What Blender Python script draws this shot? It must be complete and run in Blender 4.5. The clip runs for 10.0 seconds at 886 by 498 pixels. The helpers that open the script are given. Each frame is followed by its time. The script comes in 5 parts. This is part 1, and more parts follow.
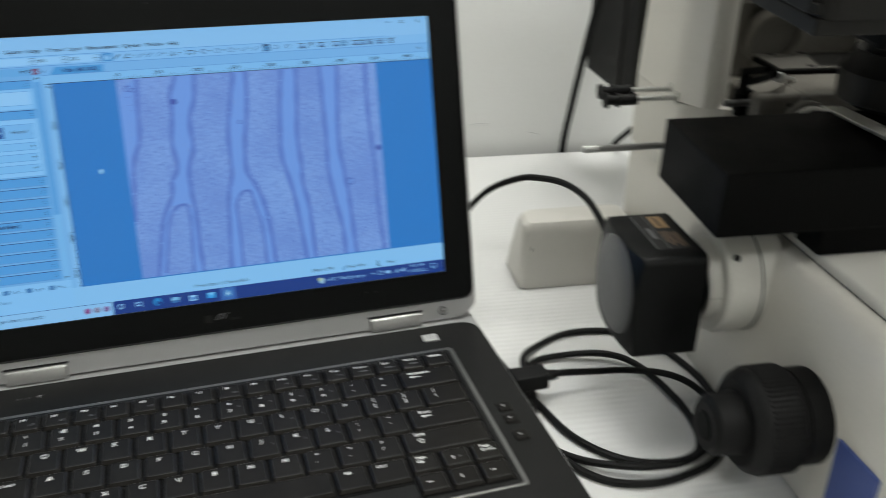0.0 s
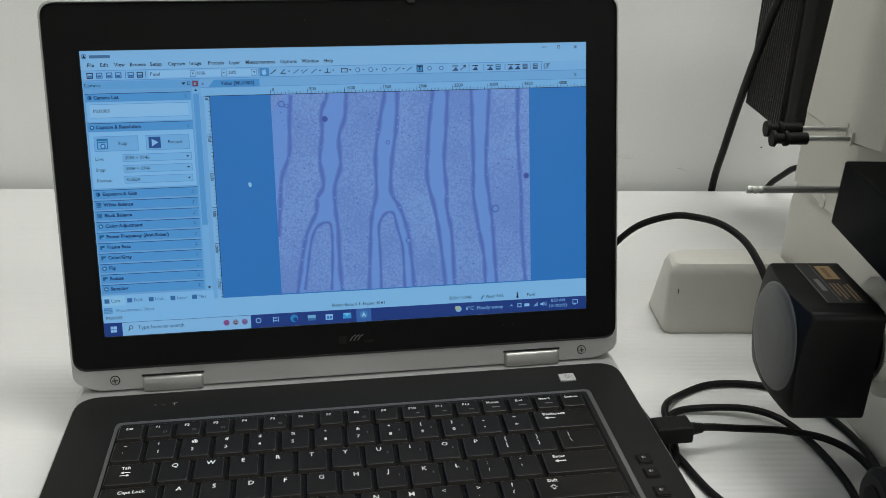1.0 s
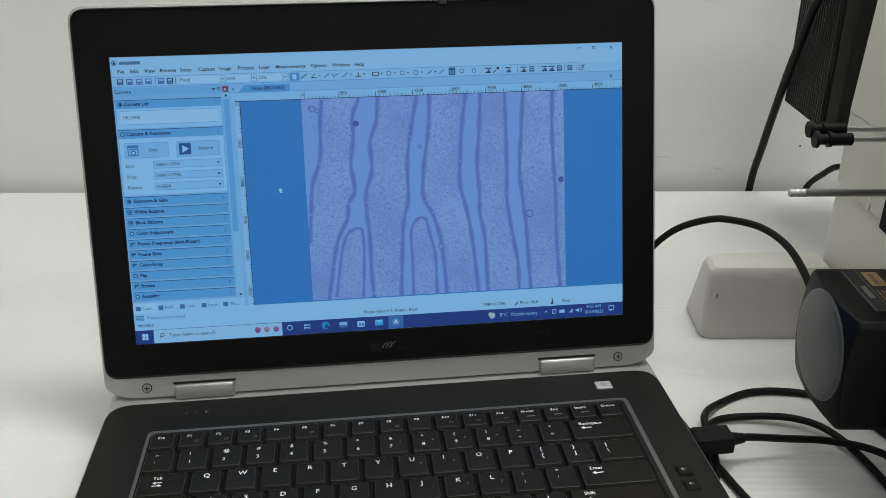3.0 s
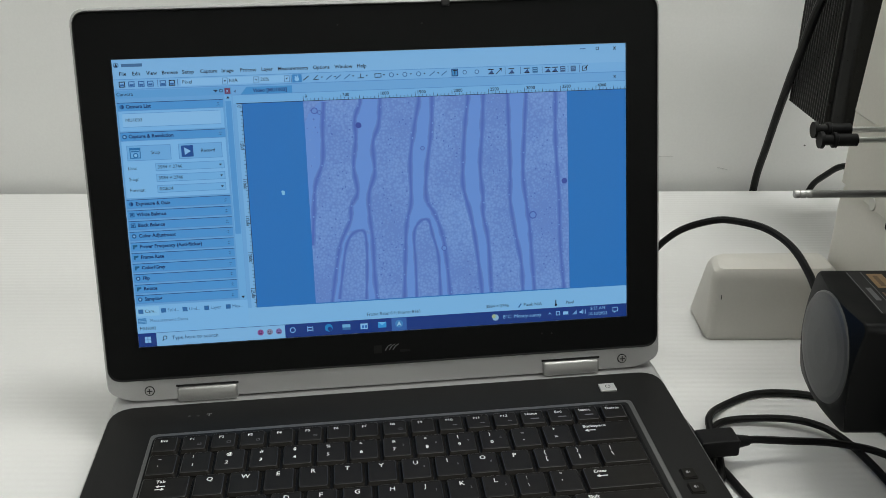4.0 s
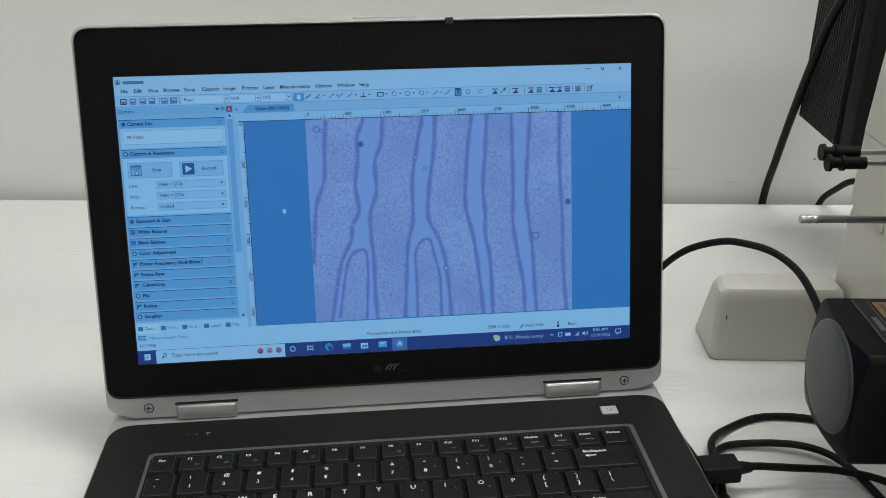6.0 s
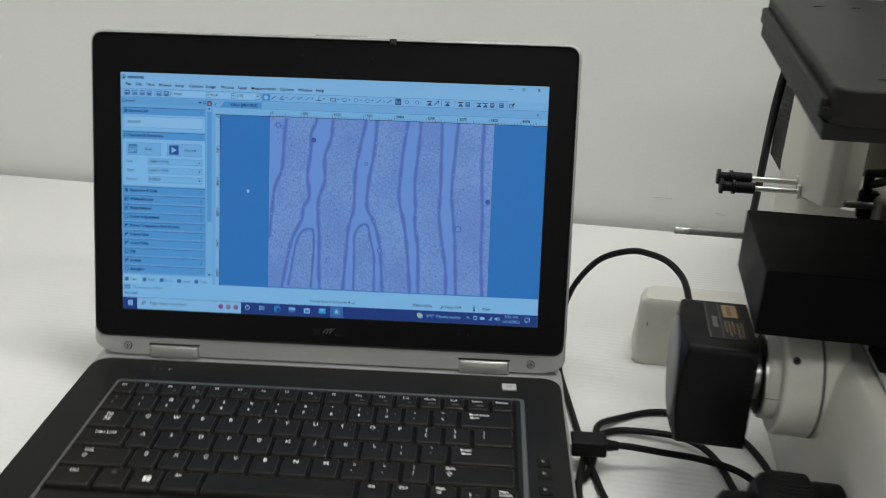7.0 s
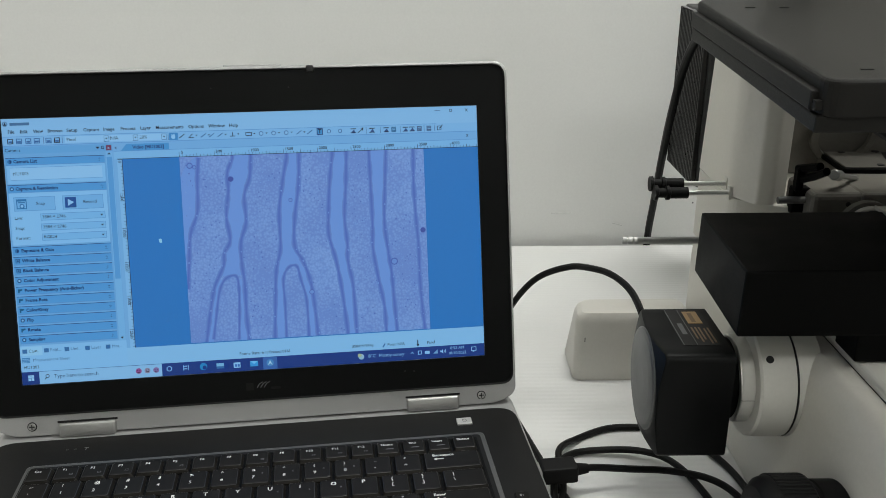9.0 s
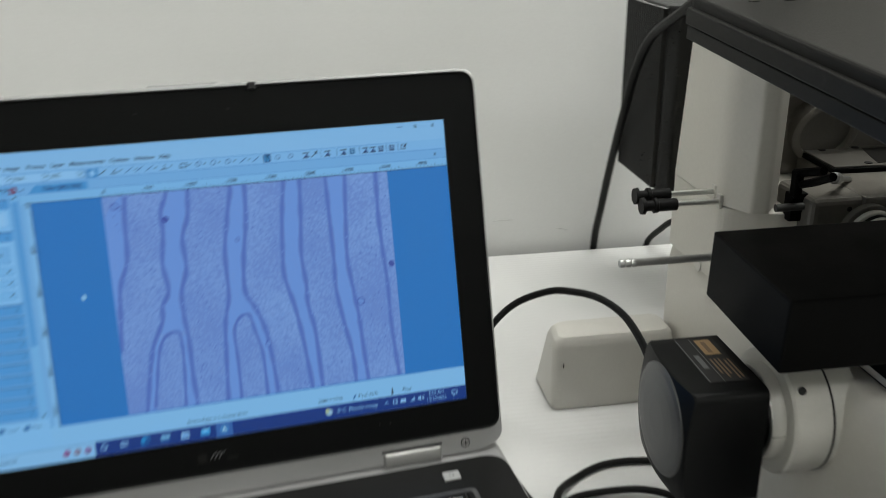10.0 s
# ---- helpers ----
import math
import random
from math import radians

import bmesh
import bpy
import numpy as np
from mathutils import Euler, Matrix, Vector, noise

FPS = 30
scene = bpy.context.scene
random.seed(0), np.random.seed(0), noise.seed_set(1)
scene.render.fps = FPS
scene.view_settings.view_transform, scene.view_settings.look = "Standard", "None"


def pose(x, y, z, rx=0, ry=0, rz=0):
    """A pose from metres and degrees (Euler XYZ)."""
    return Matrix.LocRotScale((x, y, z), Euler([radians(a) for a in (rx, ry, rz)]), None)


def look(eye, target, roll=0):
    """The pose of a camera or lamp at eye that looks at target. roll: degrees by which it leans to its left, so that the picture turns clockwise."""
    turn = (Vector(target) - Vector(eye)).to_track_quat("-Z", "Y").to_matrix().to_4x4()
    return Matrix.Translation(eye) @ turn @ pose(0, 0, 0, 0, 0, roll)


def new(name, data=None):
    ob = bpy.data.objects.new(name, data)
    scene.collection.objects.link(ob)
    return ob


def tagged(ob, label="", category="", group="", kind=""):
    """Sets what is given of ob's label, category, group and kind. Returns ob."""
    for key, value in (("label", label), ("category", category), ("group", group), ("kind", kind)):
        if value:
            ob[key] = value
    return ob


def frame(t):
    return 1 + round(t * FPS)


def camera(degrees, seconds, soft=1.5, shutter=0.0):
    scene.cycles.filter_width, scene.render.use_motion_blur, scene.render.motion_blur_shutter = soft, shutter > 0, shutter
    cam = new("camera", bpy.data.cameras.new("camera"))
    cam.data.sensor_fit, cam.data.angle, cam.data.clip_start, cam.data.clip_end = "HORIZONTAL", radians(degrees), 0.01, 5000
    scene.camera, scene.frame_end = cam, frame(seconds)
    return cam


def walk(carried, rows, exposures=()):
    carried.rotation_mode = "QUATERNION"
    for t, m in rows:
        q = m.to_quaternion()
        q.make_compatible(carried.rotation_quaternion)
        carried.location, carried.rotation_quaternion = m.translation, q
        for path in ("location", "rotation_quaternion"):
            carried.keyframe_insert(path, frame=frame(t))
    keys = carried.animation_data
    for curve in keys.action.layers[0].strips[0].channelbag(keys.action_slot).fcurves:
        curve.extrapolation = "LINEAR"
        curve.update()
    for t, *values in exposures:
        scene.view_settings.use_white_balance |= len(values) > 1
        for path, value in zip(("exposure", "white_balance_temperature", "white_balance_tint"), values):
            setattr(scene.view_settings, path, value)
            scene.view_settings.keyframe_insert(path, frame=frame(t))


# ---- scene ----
cam = camera(52.6, 10.0, soft=0.4, shutter=0.5)
PATH = [
    (0, (-0.014, -0.531, 0.355), (0.525, 1.177, -0.535), 0.8),
    (0.5, (-0.018, -0.516, 0.356), (0.291, 1.257, -0.516), 1.9),
    (1, (-0.02, -0.509, 0.347), (0.253, 1.287, -0.49), 0.8),
    (1.5, (-0.02, -0.491, 0.345), (0.233, 1.304, -0.499), 0.6),
    (2, (-0.019, -0.492, 0.345), (0.216, 1.304, -0.503), 0.2),
    (3.5, (-0.021, -0.499, 0.349), (0.179, 1.305, -0.493), -0.4),
    (4, (-0.02, -0.495, 0.349), (0.179, 1.306, -0.497), -0.5),
    (4.5, (-0.017, -0.494, 0.35), (0.174, 1.314, -0.483), -0.5),
    (5, (-0.019, -0.493, 0.349), (0.155, 1.317, -0.484), -0.5),
    (6.3, (-0.006, -0.485, 0.362), (0.166, 1.315, -0.493), -0.1),
    (6.5, (0.026, -0.502, 0.36), (0.118, 1.32, -0.459), -0.3),
    (7, (0.112, -0.587, 0.37), (0.025, 1.252, -0.413), 1.4),
    (7.5, (0.137, -0.631, 0.371), (-0.024, 1.217, -0.378), 2.5),
    (8, (0.112, -0.611, 0.369), (0.027, 1.244, -0.376), 2.4),
    (8.5, (0.069, -0.568, 0.363), (0.164, 1.286, -0.382), 1.9),
    (9, (0.048, -0.554, 0.356), (0.306, 1.296, -0.357), -0.0),
    (9.5, (0.051, -0.565, 0.353), (0.287, 1.29, -0.357), 0.2),
    (9.6, (0.046, -0.557, 0.357), (0.302, 1.287, -0.375), 0.5),
    (10, (0.011, -0.469, 0.355), (0.507, 1.324, -0.378), -0.8),
]
walk(cam, [(t, look(eye, target, roll)) for t, eye, target, roll in PATH],
     exposures=((0.0, 0.28), (0.4, 0.12), (0.9, 0.0), (8.5, 0.0), (9.0, 0.08), (10.0, 0.08)))

# ---- world and light ----
world = bpy.data.worlds.new("world")
scene.world = world
world.use_nodes = True
world.node_tree.nodes["Background"].inputs[0].default_value = (0.9, 0.95, 1.0, 1)
world.node_tree.nodes["Background"].inputs[1].default_value = 0.05
YAW = -7.0          # the wall, the table and the microscope stand turned by this against the laptop
ROOM = pose(0.265, -0.113, 0, 0, 0, YAW)
LAMP_POWER = 18.0
LAMP_COLOUR = (0.982, 0.99, 0.945)


# ---- materials ----
def lin(c):
    return tuple(((v / 255 + 0.055) / 1.055) ** 2.4 if v > 10.3 else v / 255 / 12.92 for v in c)


def mat(name, colour, rough=0.5, metal=0.0, grain=0.0, grain_size=400.0, stain=0.0, stain_size=12.0, bump=0.0, bump_size=900.0, spec=0.5, coat=0.0):
    """A painted, moulded or metal surface: base colour with broad stains and fine grain, and a fine relief."""
    m = bpy.data.materials.new(name)
    m.use_nodes = True
    nt = m.node_tree
    p = nt.nodes["Principled BSDF"]
    p.inputs["Roughness"].default_value = rough
    p.inputs["Metallic"].default_value = metal
    p.inputs["Specular IOR Level"].default_value = spec
    p.inputs["Coat Weight"].default_value = coat
    tc = nt.nodes.new("ShaderNodeTexCoord")
    last = None
    for amount, size in ((stain, stain_size), (grain, grain_size)):
        if amount <= 0:
            continue
        n = nt.nodes.new("ShaderNodeTexNoise")
        n.inputs["Scale"].default_value = size
        n.inputs["Detail"].default_value = 4
        nt.links.new(tc.outputs["Object"], n.inputs["Vector"])
        r = nt.nodes.new("ShaderNodeMapRange")
        r.inputs[1].default_value, r.inputs[2].default_value = 0.3, 0.7
        r.inputs[3].default_value, r.inputs[4].default_value = 1 - amount, 1 + amount
        nt.links.new(n.outputs[0], r.inputs[0])
        mul = nt.nodes.new("ShaderNodeVectorMath")
        mul.operation = "MULTIPLY"
        if last is None:
            mul.inputs[0].default_value = colour
        else:
            nt.links.new(last, mul.inputs[0])
        nt.links.new(r.outputs[0], mul.inputs[1])
        last = mul.outputs[0]
        if amount == stain:
            rr = nt.nodes.new("ShaderNodeMapRange")
            rr.inputs[1].default_value, rr.inputs[2].default_value = 0.3, 0.7
            rr.inputs[3].default_value, rr.inputs[4].default_value = max(0.02, rough - 0.08), min(1, rough + 0.08)
            nt.links.new(n.outputs[0], rr.inputs[0])
            nt.links.new(rr.outputs[0], p.inputs["Roughness"])
    if last is None:
        p.inputs["Base Color"].default_value = (*colour, 1)
    else:
        nt.links.new(last, p.inputs["Base Color"])
    if bump > 0:
        n = nt.nodes.new("ShaderNodeTexNoise")
        n.inputs["Scale"].default_value = bump_size
        n.inputs["Detail"].default_value = 3
        nt.links.new(tc.outputs["Object"], n.inputs["Vector"])
        b = nt.nodes.new("ShaderNodeBump")
        b.inputs["Strength"].default_value = bump
        b.inputs["Distance"].default_value = 0.0004
        nt.links.new(n.outputs[0], b.inputs["Height"])
        nt.links.new(b.outputs[0], p.inputs["Normal"])
    return m


GLOW = {}
SCREEN = (0.385, 0.595, 0.73)   # the display's backlight


def glow(r, g, b, power=1.0):
    """A lit picture element of the display."""
    key = (r, g, b, power)
    if key not in GLOW:
        m = bpy.data.materials.new("display_glow")
        m.use_nodes = True
        p = m.node_tree.nodes["Principled BSDF"]
        p.inputs["Base Color"].default_value = (0.01, 0.01, 0.012, 1)
        p.inputs["Roughness"].default_value = 0.45
        p.inputs["Specular IOR Level"].default_value = 0.25
        p.inputs["Emission Color"].default_value = tuple(a * k for a, k in zip(lin((r, g, b)), SCREEN)) + (1,)
        p.inputs["Emission Strength"].default_value = power
        GLOW[key] = m
    return GLOW[key]


M_WALL = mat("wall_paint", (0.73, 0.735, 0.72), 0.75, grain=0.015, stain=0.03, stain_size=2.0, bump=0.06, bump_size=300)
M_CEIL = mat("ceiling_paint", (0.75, 0.75, 0.74), 0.9, stain=0.03)
M_FLOOR = mat("floor_vinyl", (0.32, 0.31, 0.29), 0.5, stain=0.08, grain=0.05)
M_TABLE = mat("table_laminate", (0.625, 0.625, 0.615), 0.45, stain=0.025, stain_size=9, grain=0.012, spec=0.3)
M_MAG = mat("silver_alloy", (0.42, 0.42, 0.42), 0.40, 0.55, grain=0.05, grain_size=1500, stain=0.03, bump=0.08, bump_size=2500)
M_CHROME = mat("brushed_steel", (0.62, 0.62, 0.60), 0.28, 1.0, grain=0.06, grain_size=1200)
M_HINGE = mat("hinge_cover_alloy", (0.40, 0.40, 0.39), 0.38, 0.8, grain=0.03, grain_size=1500, stain=0.05, stain_size=60)
M_BUTTON = mat("silver_button_paint", (0.42, 0.42, 0.41), 0.45, 0.2, grain=0.05, grain_size=1500, stain=0.04)
M_BEZEL = mat("black_bezel_plastic", (0.0028, 0.0031, 0.0031), 0.52, grain=0.10, grain_size=1800, stain=0.08, bump=0.12, bump_size=2600, spec=0.1)
M_DECK = mat("dark_grey_deck", (0.0098, 0.0096, 0.0092), 0.43, grain=0.14, grain_size=1800, stain=0.12, bump=0.10, bump_size=2600, spec=0.13)
# lighter, glossier key plastic that paints in the lamps' rim highlight
M_KEY_HIGHLIGHT = mat("key_edge_highlight", (0.020, 0.020, 0.019), 0.30, grain=0.15, grain_size=900, spec=0.4)
M_KEY = mat("black_key_plastic", (0.0115, 0.0105, 0.0092), 0.42, grain=0.15, grain_size=900, stain=0.15, stain_size=60, bump=0.05, bump_size=2400, spec=0.07)
M_KEYLINE = mat("key_frame_grey", (0.11, 0.11, 0.107), 0.34, 0.4, grain=0.08, grain_size=900)
M_WELL = mat("key_well_black", (0.0022, 0.0022, 0.0022), 0.6, grain=0.1, spec=0.1)
M_LEGEND = mat("legend_white", (0.78, 0.78, 0.76), 0.6, grain=0.06, grain_size=2500)
M_LEGEND_MID = mat("legend_light_grey", (0.30, 0.30, 0.30), 0.6, grain=0.1)
M_LEGEND_DIM = mat("legend_grey", (0.11, 0.11, 0.115), 0.6, grain=0.1)
M_SCOPE = mat("microscope_cream_paint", (0.58, 0.56, 0.51), 0.42, stain=0.03, stain_size=14, grain=0.02, bump=0.05, bump_size=700)
M_SCOPE_PLATE = mat("microscope_white_paint", (0.54, 0.53, 0.49), 0.4, stain=0.02, grain=0.02)
# cream casting with the shade under the stage put into its base colour
M_SHADED_CREAM = mat("shaded_cream_casting", (0.12, 0.112, 0.096), 0.5, stain=0.12, stain_size=40, grain=0.06, bump=0.08, bump_size=1200)
# dark plate, its colour lowered further to hold the shade under the stage
M_TRAY = mat("shaded_dark_plate", (0.085, 0.080, 0.070), 0.45, stain=0.15, stain_size=40, grain=0.06)
M_BLACKBOX = mat("black_anodised", (0.0018, 0.0019, 0.0018), 0.48, grain=0.2, grain_size=1500, stain=0.15, stain_size=25, bump=0.15, bump_size=2200, spec=0.05)
M_STAGE = mat("black_stage_paint", (0.013, 0.0125, 0.0115), 0.45, grain=0.12, grain_size=1300, stain=0.12, stain_size=20, bump=0.1, bump_size=1900, spec=0.12)
M_RUBBER = mat("black_rubber", (0.009, 0.009, 0.009), 0.5, grain=0.15, grain_size=900, spec=0.1)
M_CABLE = mat("black_cable_jacket", (0.007, 0.007, 0.007), 0.42, grain=0.1, grain_size=600, stain=0.1, spec=0.15)
M_CAMERA = mat("black_camera_shell", (0.0042, 0.0045, 0.0045), 0.42, grain=0.12, grain_size=1500, stain=0.1, stain_size=40, bump=0.06, spec=0.10)
M_CAMCAP = mat("grey_camera_cap", (0.062, 0.062, 0.060), 0.36, grain=0.1, grain_size=1500, stain=0.06, bump=0.1, bump_size=2200)
M_GOLD = mat("gold_foil", (0.30, 0.19, 0.09), 0.4, 0.3, grain=0.1, grain_size=1200)
M_GOLDINK = mat("gold_print", (0.15, 0.095, 0.055), 0.5, 0.2, grain=0.15, grain_size=1200)
M_PSU = mat("white_adapter_plastic", (0.55, 0.535, 0.495), 0.42, stain=0.03, stain_size=25, grain=0.015, bump=0.05, bump_size=1500)
M_LAMP = mat("lamp_housing_black", (0.009, 0.009, 0.009), 0.34, grain=0.1, stain=0.1, spec=0.35)
M_DARK = mat("dark_hole", (0.004, 0.004, 0.004), 0.7, grain=0.1)
M_BLUE = mat("blue_label", (0.05, 0.08, 0.25), 0.4, grain=0.05, stain=0.05)
M_LIGHT = bpy.data.materials.new("ceiling_light_diffuser")
M_LIGHT.use_nodes = True
M_LIGHT.node_tree.nodes["Principled BSDF"].inputs["Emission Color"].default_value = (*LAMP_COLOUR, 1)
M_LIGHT.node_tree.nodes["Principled BSDF"].inputs["Emission Strength"].default_value = 2.0

# fine ribs across the table's white surface
nt = M_TABLE.node_tree
tc = nt.nodes.new("ShaderNodeTexCoord")
wv = nt.nodes.new("ShaderNodeTexWave")
wv.bands_direction = "Y"
wv.inputs["Scale"].default_value = 55.0
wv.inputs["Distortion"].default_value = 0.15
bp = nt.nodes.new("ShaderNodeBump")
bp.inputs["Strength"].default_value = 0.20
bp.inputs["Distance"].default_value = 0.0006
nt.links.new(tc.outputs["Object"], wv.inputs["Vector"])
nt.links.new(wv.outputs["Fac"], bp.inputs["Height"])
nt.links.new(bp.outputs[0], nt.nodes["Principled BSDF"].inputs["Normal"])


# ---- building helpers ----
def part(name, bm, material, parent, label="", m=None, smooth=False, mats=()):
    me = bpy.data.meshes.new(name)
    if smooth:
        for f in bm.faces:
            f.smooth = True
    bm.to_mesh(me)
    bm.free()
    me.materials.append(material)
    for extra in mats:
        me.materials.append(extra)
    ob = new(name, me)
    if parent is not None:
        ob.parent = parent
    if m is not None:
        ob.matrix_basis = m
    if smooth:
        me.set_sharp_from_angle(angle=radians(35))
    if label:
        tagged(ob, label)
    return ob


def thing(name, m, label, category, kind="", group=""):
    ob = new(name)
    ob.empty_display_size = 0.02
    ob.matrix_basis = m
    return tagged(ob, label, category, group, kind)


def box(x0, y0, z0, x1, y1, z1, bevel=0.0, seg=2, bm=None):
    b = bmesh.new()
    bmesh.ops.create_cube(b, size=1, matrix=Matrix.Translation(((x0 + x1) / 2, (y0 + y1) / 2, (z0 + z1) / 2)) @ Matrix.Diagonal((abs(x1 - x0), abs(y1 - y0), abs(z1 - z0), 1)))
    if bevel > 0:
        bmesh.ops.bevel(b, geom=b.edges[:], offset=bevel, segments=seg, affect="EDGES", profile=0.5)
    return merge(bm, b)


def merge(bm, b, m=None, index=0):
    """Adds the bmesh b to bm (or hands b back)."""
    if m is not None:
        bmesh.ops.transform(b, matrix=m, verts=b.verts[:])
    for f in b.faces:
        f.material_index = index or f.material_index
    if bm is None:
        return b
    me = bpy.data.meshes.new("scratch")
    b.to_mesh(me)
    b.free()
    bm.from_mesh(me)
    bpy.data.meshes.remove(me)
    return bm


def lathe(profile, start, end, seg=40, bm=None):
    """A turned piece: (distance along the axis from start, radius) pairs, capped at both ends."""
    b = bmesh.new()
    a, e = Vector(start), Vector(end)
    m = Matrix.Translation(a) @ (e - a).to_track_quat("Z", "Y").to_matrix().to_4x4()
    rings = []
    for d, r in profile:
        rings.append([b.verts.new(m @ Vector((r * math.cos(2 * math.pi * i / seg), r * math.sin(2 * math.pi * i / seg), d))) for i in range(seg)])
    for r0, r1 in zip(rings, rings[1:]):
        for i in range(seg):
            b.faces.new((r0[i], r0[(i + 1) % seg], r1[(i + 1) % seg], r1[i]))
    b.faces.new(rings[0][::-1])
    b.faces.new(rings[-1])
    return merge(bm, b)


def rounded(points, radius, seg=5):
    """A plan outline with its corners rounded."""
    out = []
    n = len(points)
    for i in range(n):
        p, a, c = Vector(points[i]), Vector(points[i - 1]), Vector(points[(i + 1) % n])
        r = radius[i] if isinstance(radius, (list, tuple)) else radius
        d0, d1 = (a - p), (c - p)
        r = min(r, d0.length * 0.49, d1.length * 0.49)
        if r <= 0:
            out.append(p)
            continue
        p0, p1 = p + d0.normalized() * r, p + d1.normalized() * r
        for k in range(seg + 1):
            t = k / seg
            out.append(p0 * (1 - t) ** 2 + p * 2 * t * (1 - t) + p1 * t * t)
    return out


def prism(outline, z0, z1, bevel=0.0, bm=None, m=None, seg=2):
    b = bmesh.new()
    low = [b.verts.new((p[0], p[1], z0)) for p in outline]
    f = b.faces.new(low)
    up = bmesh.ops.extrude_face_region(b, geom=[f])
    top = [v for v in up["geom"] if isinstance(v, bmesh.types.BMVert)]
    for v in top:
        v.co.z = z1
    bmesh.ops.recalc_face_normals(b, faces=b.faces[:])
    if bevel > 0:
        rim = [e for e in b.edges if abs(e.verts[0].co.z - z1) < 1e-7 and abs(e.verts[1].co.z - z1) < 1e-7]
        bmesh.ops.bevel(b, geom=rim, offset=bevel, segments=seg, affect="EDGES", profile=0.5)
    return merge(bm, b, m)


def loft(rings, bm=None):
    """A closed skin over rings of equally many points, capped."""
    b = bmesh.new()
    vs = [[b.verts.new(p) for p in ring] for ring in rings]
    n = len(vs[0])
    for r0, r1 in zip(vs, vs[1:]):
        for i in range(n):
            b.faces.new((r0[i], r0[(i + 1) % n], r1[(i + 1) % n], r1[i]))
    b.faces.new(vs[0][::-1])
    b.faces.new(vs[-1])
    bmesh.ops.recalc_face_normals(b, faces=b.faces[:])
    return merge(bm, b)


def smooth_path(points, steps=8):
    pts = [Vector(p) for p in points]
    pts = [pts[0] * 2 - pts[1]] + pts + [pts[-1] * 2 - pts[-2]]
    out = []
    for i in range(1, len(pts) - 2):
        a, b, c, d = pts[i - 1 : i + 3]
        for k in range(steps):
            t = k / steps
            out.append(0.5 * (2 * b + (c - a) * t + (2 * a - 5 * b + 4 * c - d) * t * t + (3 * b - a - 3 * c + d) * t**3))
    return out + [pts[-2]]


def tube(points, radius, seg=10, steps=8, bm=None):
    path = smooth_path(points, steps)
    rings = []
    side = Vector((0, 0, 1))
    for i, p in enumerate(path):
        d = (path[min(i + 1, len(path) - 1)] - path[max(i - 1, 0)]).normalized()
        s = d.cross(side)
        s = s.normalized() if s.length > 1e-4 else Vector((1, 0, 0))
        u = s.cross(d)
        rings.append([p + radius * (math.cos(2 * math.pi * k / seg) * s + math.sin(2 * math.pi * k / seg) * u) for k in range(seg)])
    return loft(rings, bm)


def words(text, size, x=0.0, y=0.0, z=0.0, align="LEFT", m=None, bold=0.0, italic=0.0):
    """Flat lettering in Blender's own font, as a bmesh; size is the height of a capital."""
    cu = bpy.data.curves.new("lettering", "FONT")
    cu.body, cu.size, cu.align_x, cu.align_y = text, size / 0.69, align, "CENTER"
    cu.offset, cu.shear = bold, italic
    cu.resolution_u = 2
    ob = bpy.data.objects.new("lettering", cu)
    me = bpy.data.meshes.new_from_object(ob)
    b = bmesh.new()
    b.from_mesh(me)
    bpy.data.meshes.remove(me)
    bpy.data.objects.remove(ob)
    bpy.data.curves.remove(cu)
    bmesh.ops.translate(b, verts=b.verts[:], vec=(x, y, z))
    if m is not None:
        bmesh.ops.transform(b, matrix=m, verts=b.verts[:])
    return b


# ---- the room ----
def structure(name, bm, material, label, m=ROOM):
    ob = part(name, bm, material, None, "", m)
    return tagged(ob, label, name.split("_")[0], kind="structure")


structure("wall_north", box(-2.2, 0.492, -0.75, 2.2, 0.60, 1.95), M_WALL, "plain off-white painted wall behind the table")
structure("wall_south", box(-2.2, -3.1, -0.75, 2.2, -3.0, 1.95), M_WALL, "plain off-white painted wall")
structure("wall_west", box(-2.3, -3.0, -0.75, -2.2, 0.492, 1.95), M_WALL, "plain off-white painted wall")
structure("wall_east", box(2.2, -3.0, -0.75, 2.3, 0.492, 1.95), M_WALL, "plain off-white painted wall")
structure("floor", box(-2.2, -3.0, -0.80, 2.2, 0.492, -0.75), M_FLOOR, "grey vinyl floor")
structure("ceiling", box(-2.3, -3.1, 1.95, 2.3, 0.60, 2.05), M_CEIL, "white painted ceiling")

for cx, cy, power in ((0.24, 0.20, 1.18), (1.45, -0.75, 0.85), (-1.20, -0.85, 0.10), (0.25, -1.90, 0.75)):
    lamp = thing("ceiling_light", ROOM @ pose(cx, cy, 1.95), "white ceiling light panel, switched on", "ceiling light", group="ceiling lights")
    b = box(-0.62, -0.17, -0.05, 0.62, -0.15, 0)
    for q in ((-0.62, 0.15, 0.62, 0.17), (-0.62, -0.15, -0.60, 0.15), (0.60, -0.15, 0.62, 0.15)):
        box(q[0], q[1], -0.05, q[2], q[3], 0, bm=b)
    part("frame", b, M_CEIL, lamp)
    part("diffuser", box(-0.60, -0.15, -0.03, 0.60, 0.15, -0.02), M_LIGHT, lamp)
    data = bpy.data.lights.new("ceiling_light_glow", "AREA")
    data.shape, data.size, data.size_y, data.energy, data.color = "RECTANGLE", 1.2, 0.3, LAMP_POWER * power, LAMP_COLOUR
    ob = new("ceiling_light_glow", data)
    ob.matrix_basis = ROOM @ pose(cx, cy, 1.915)

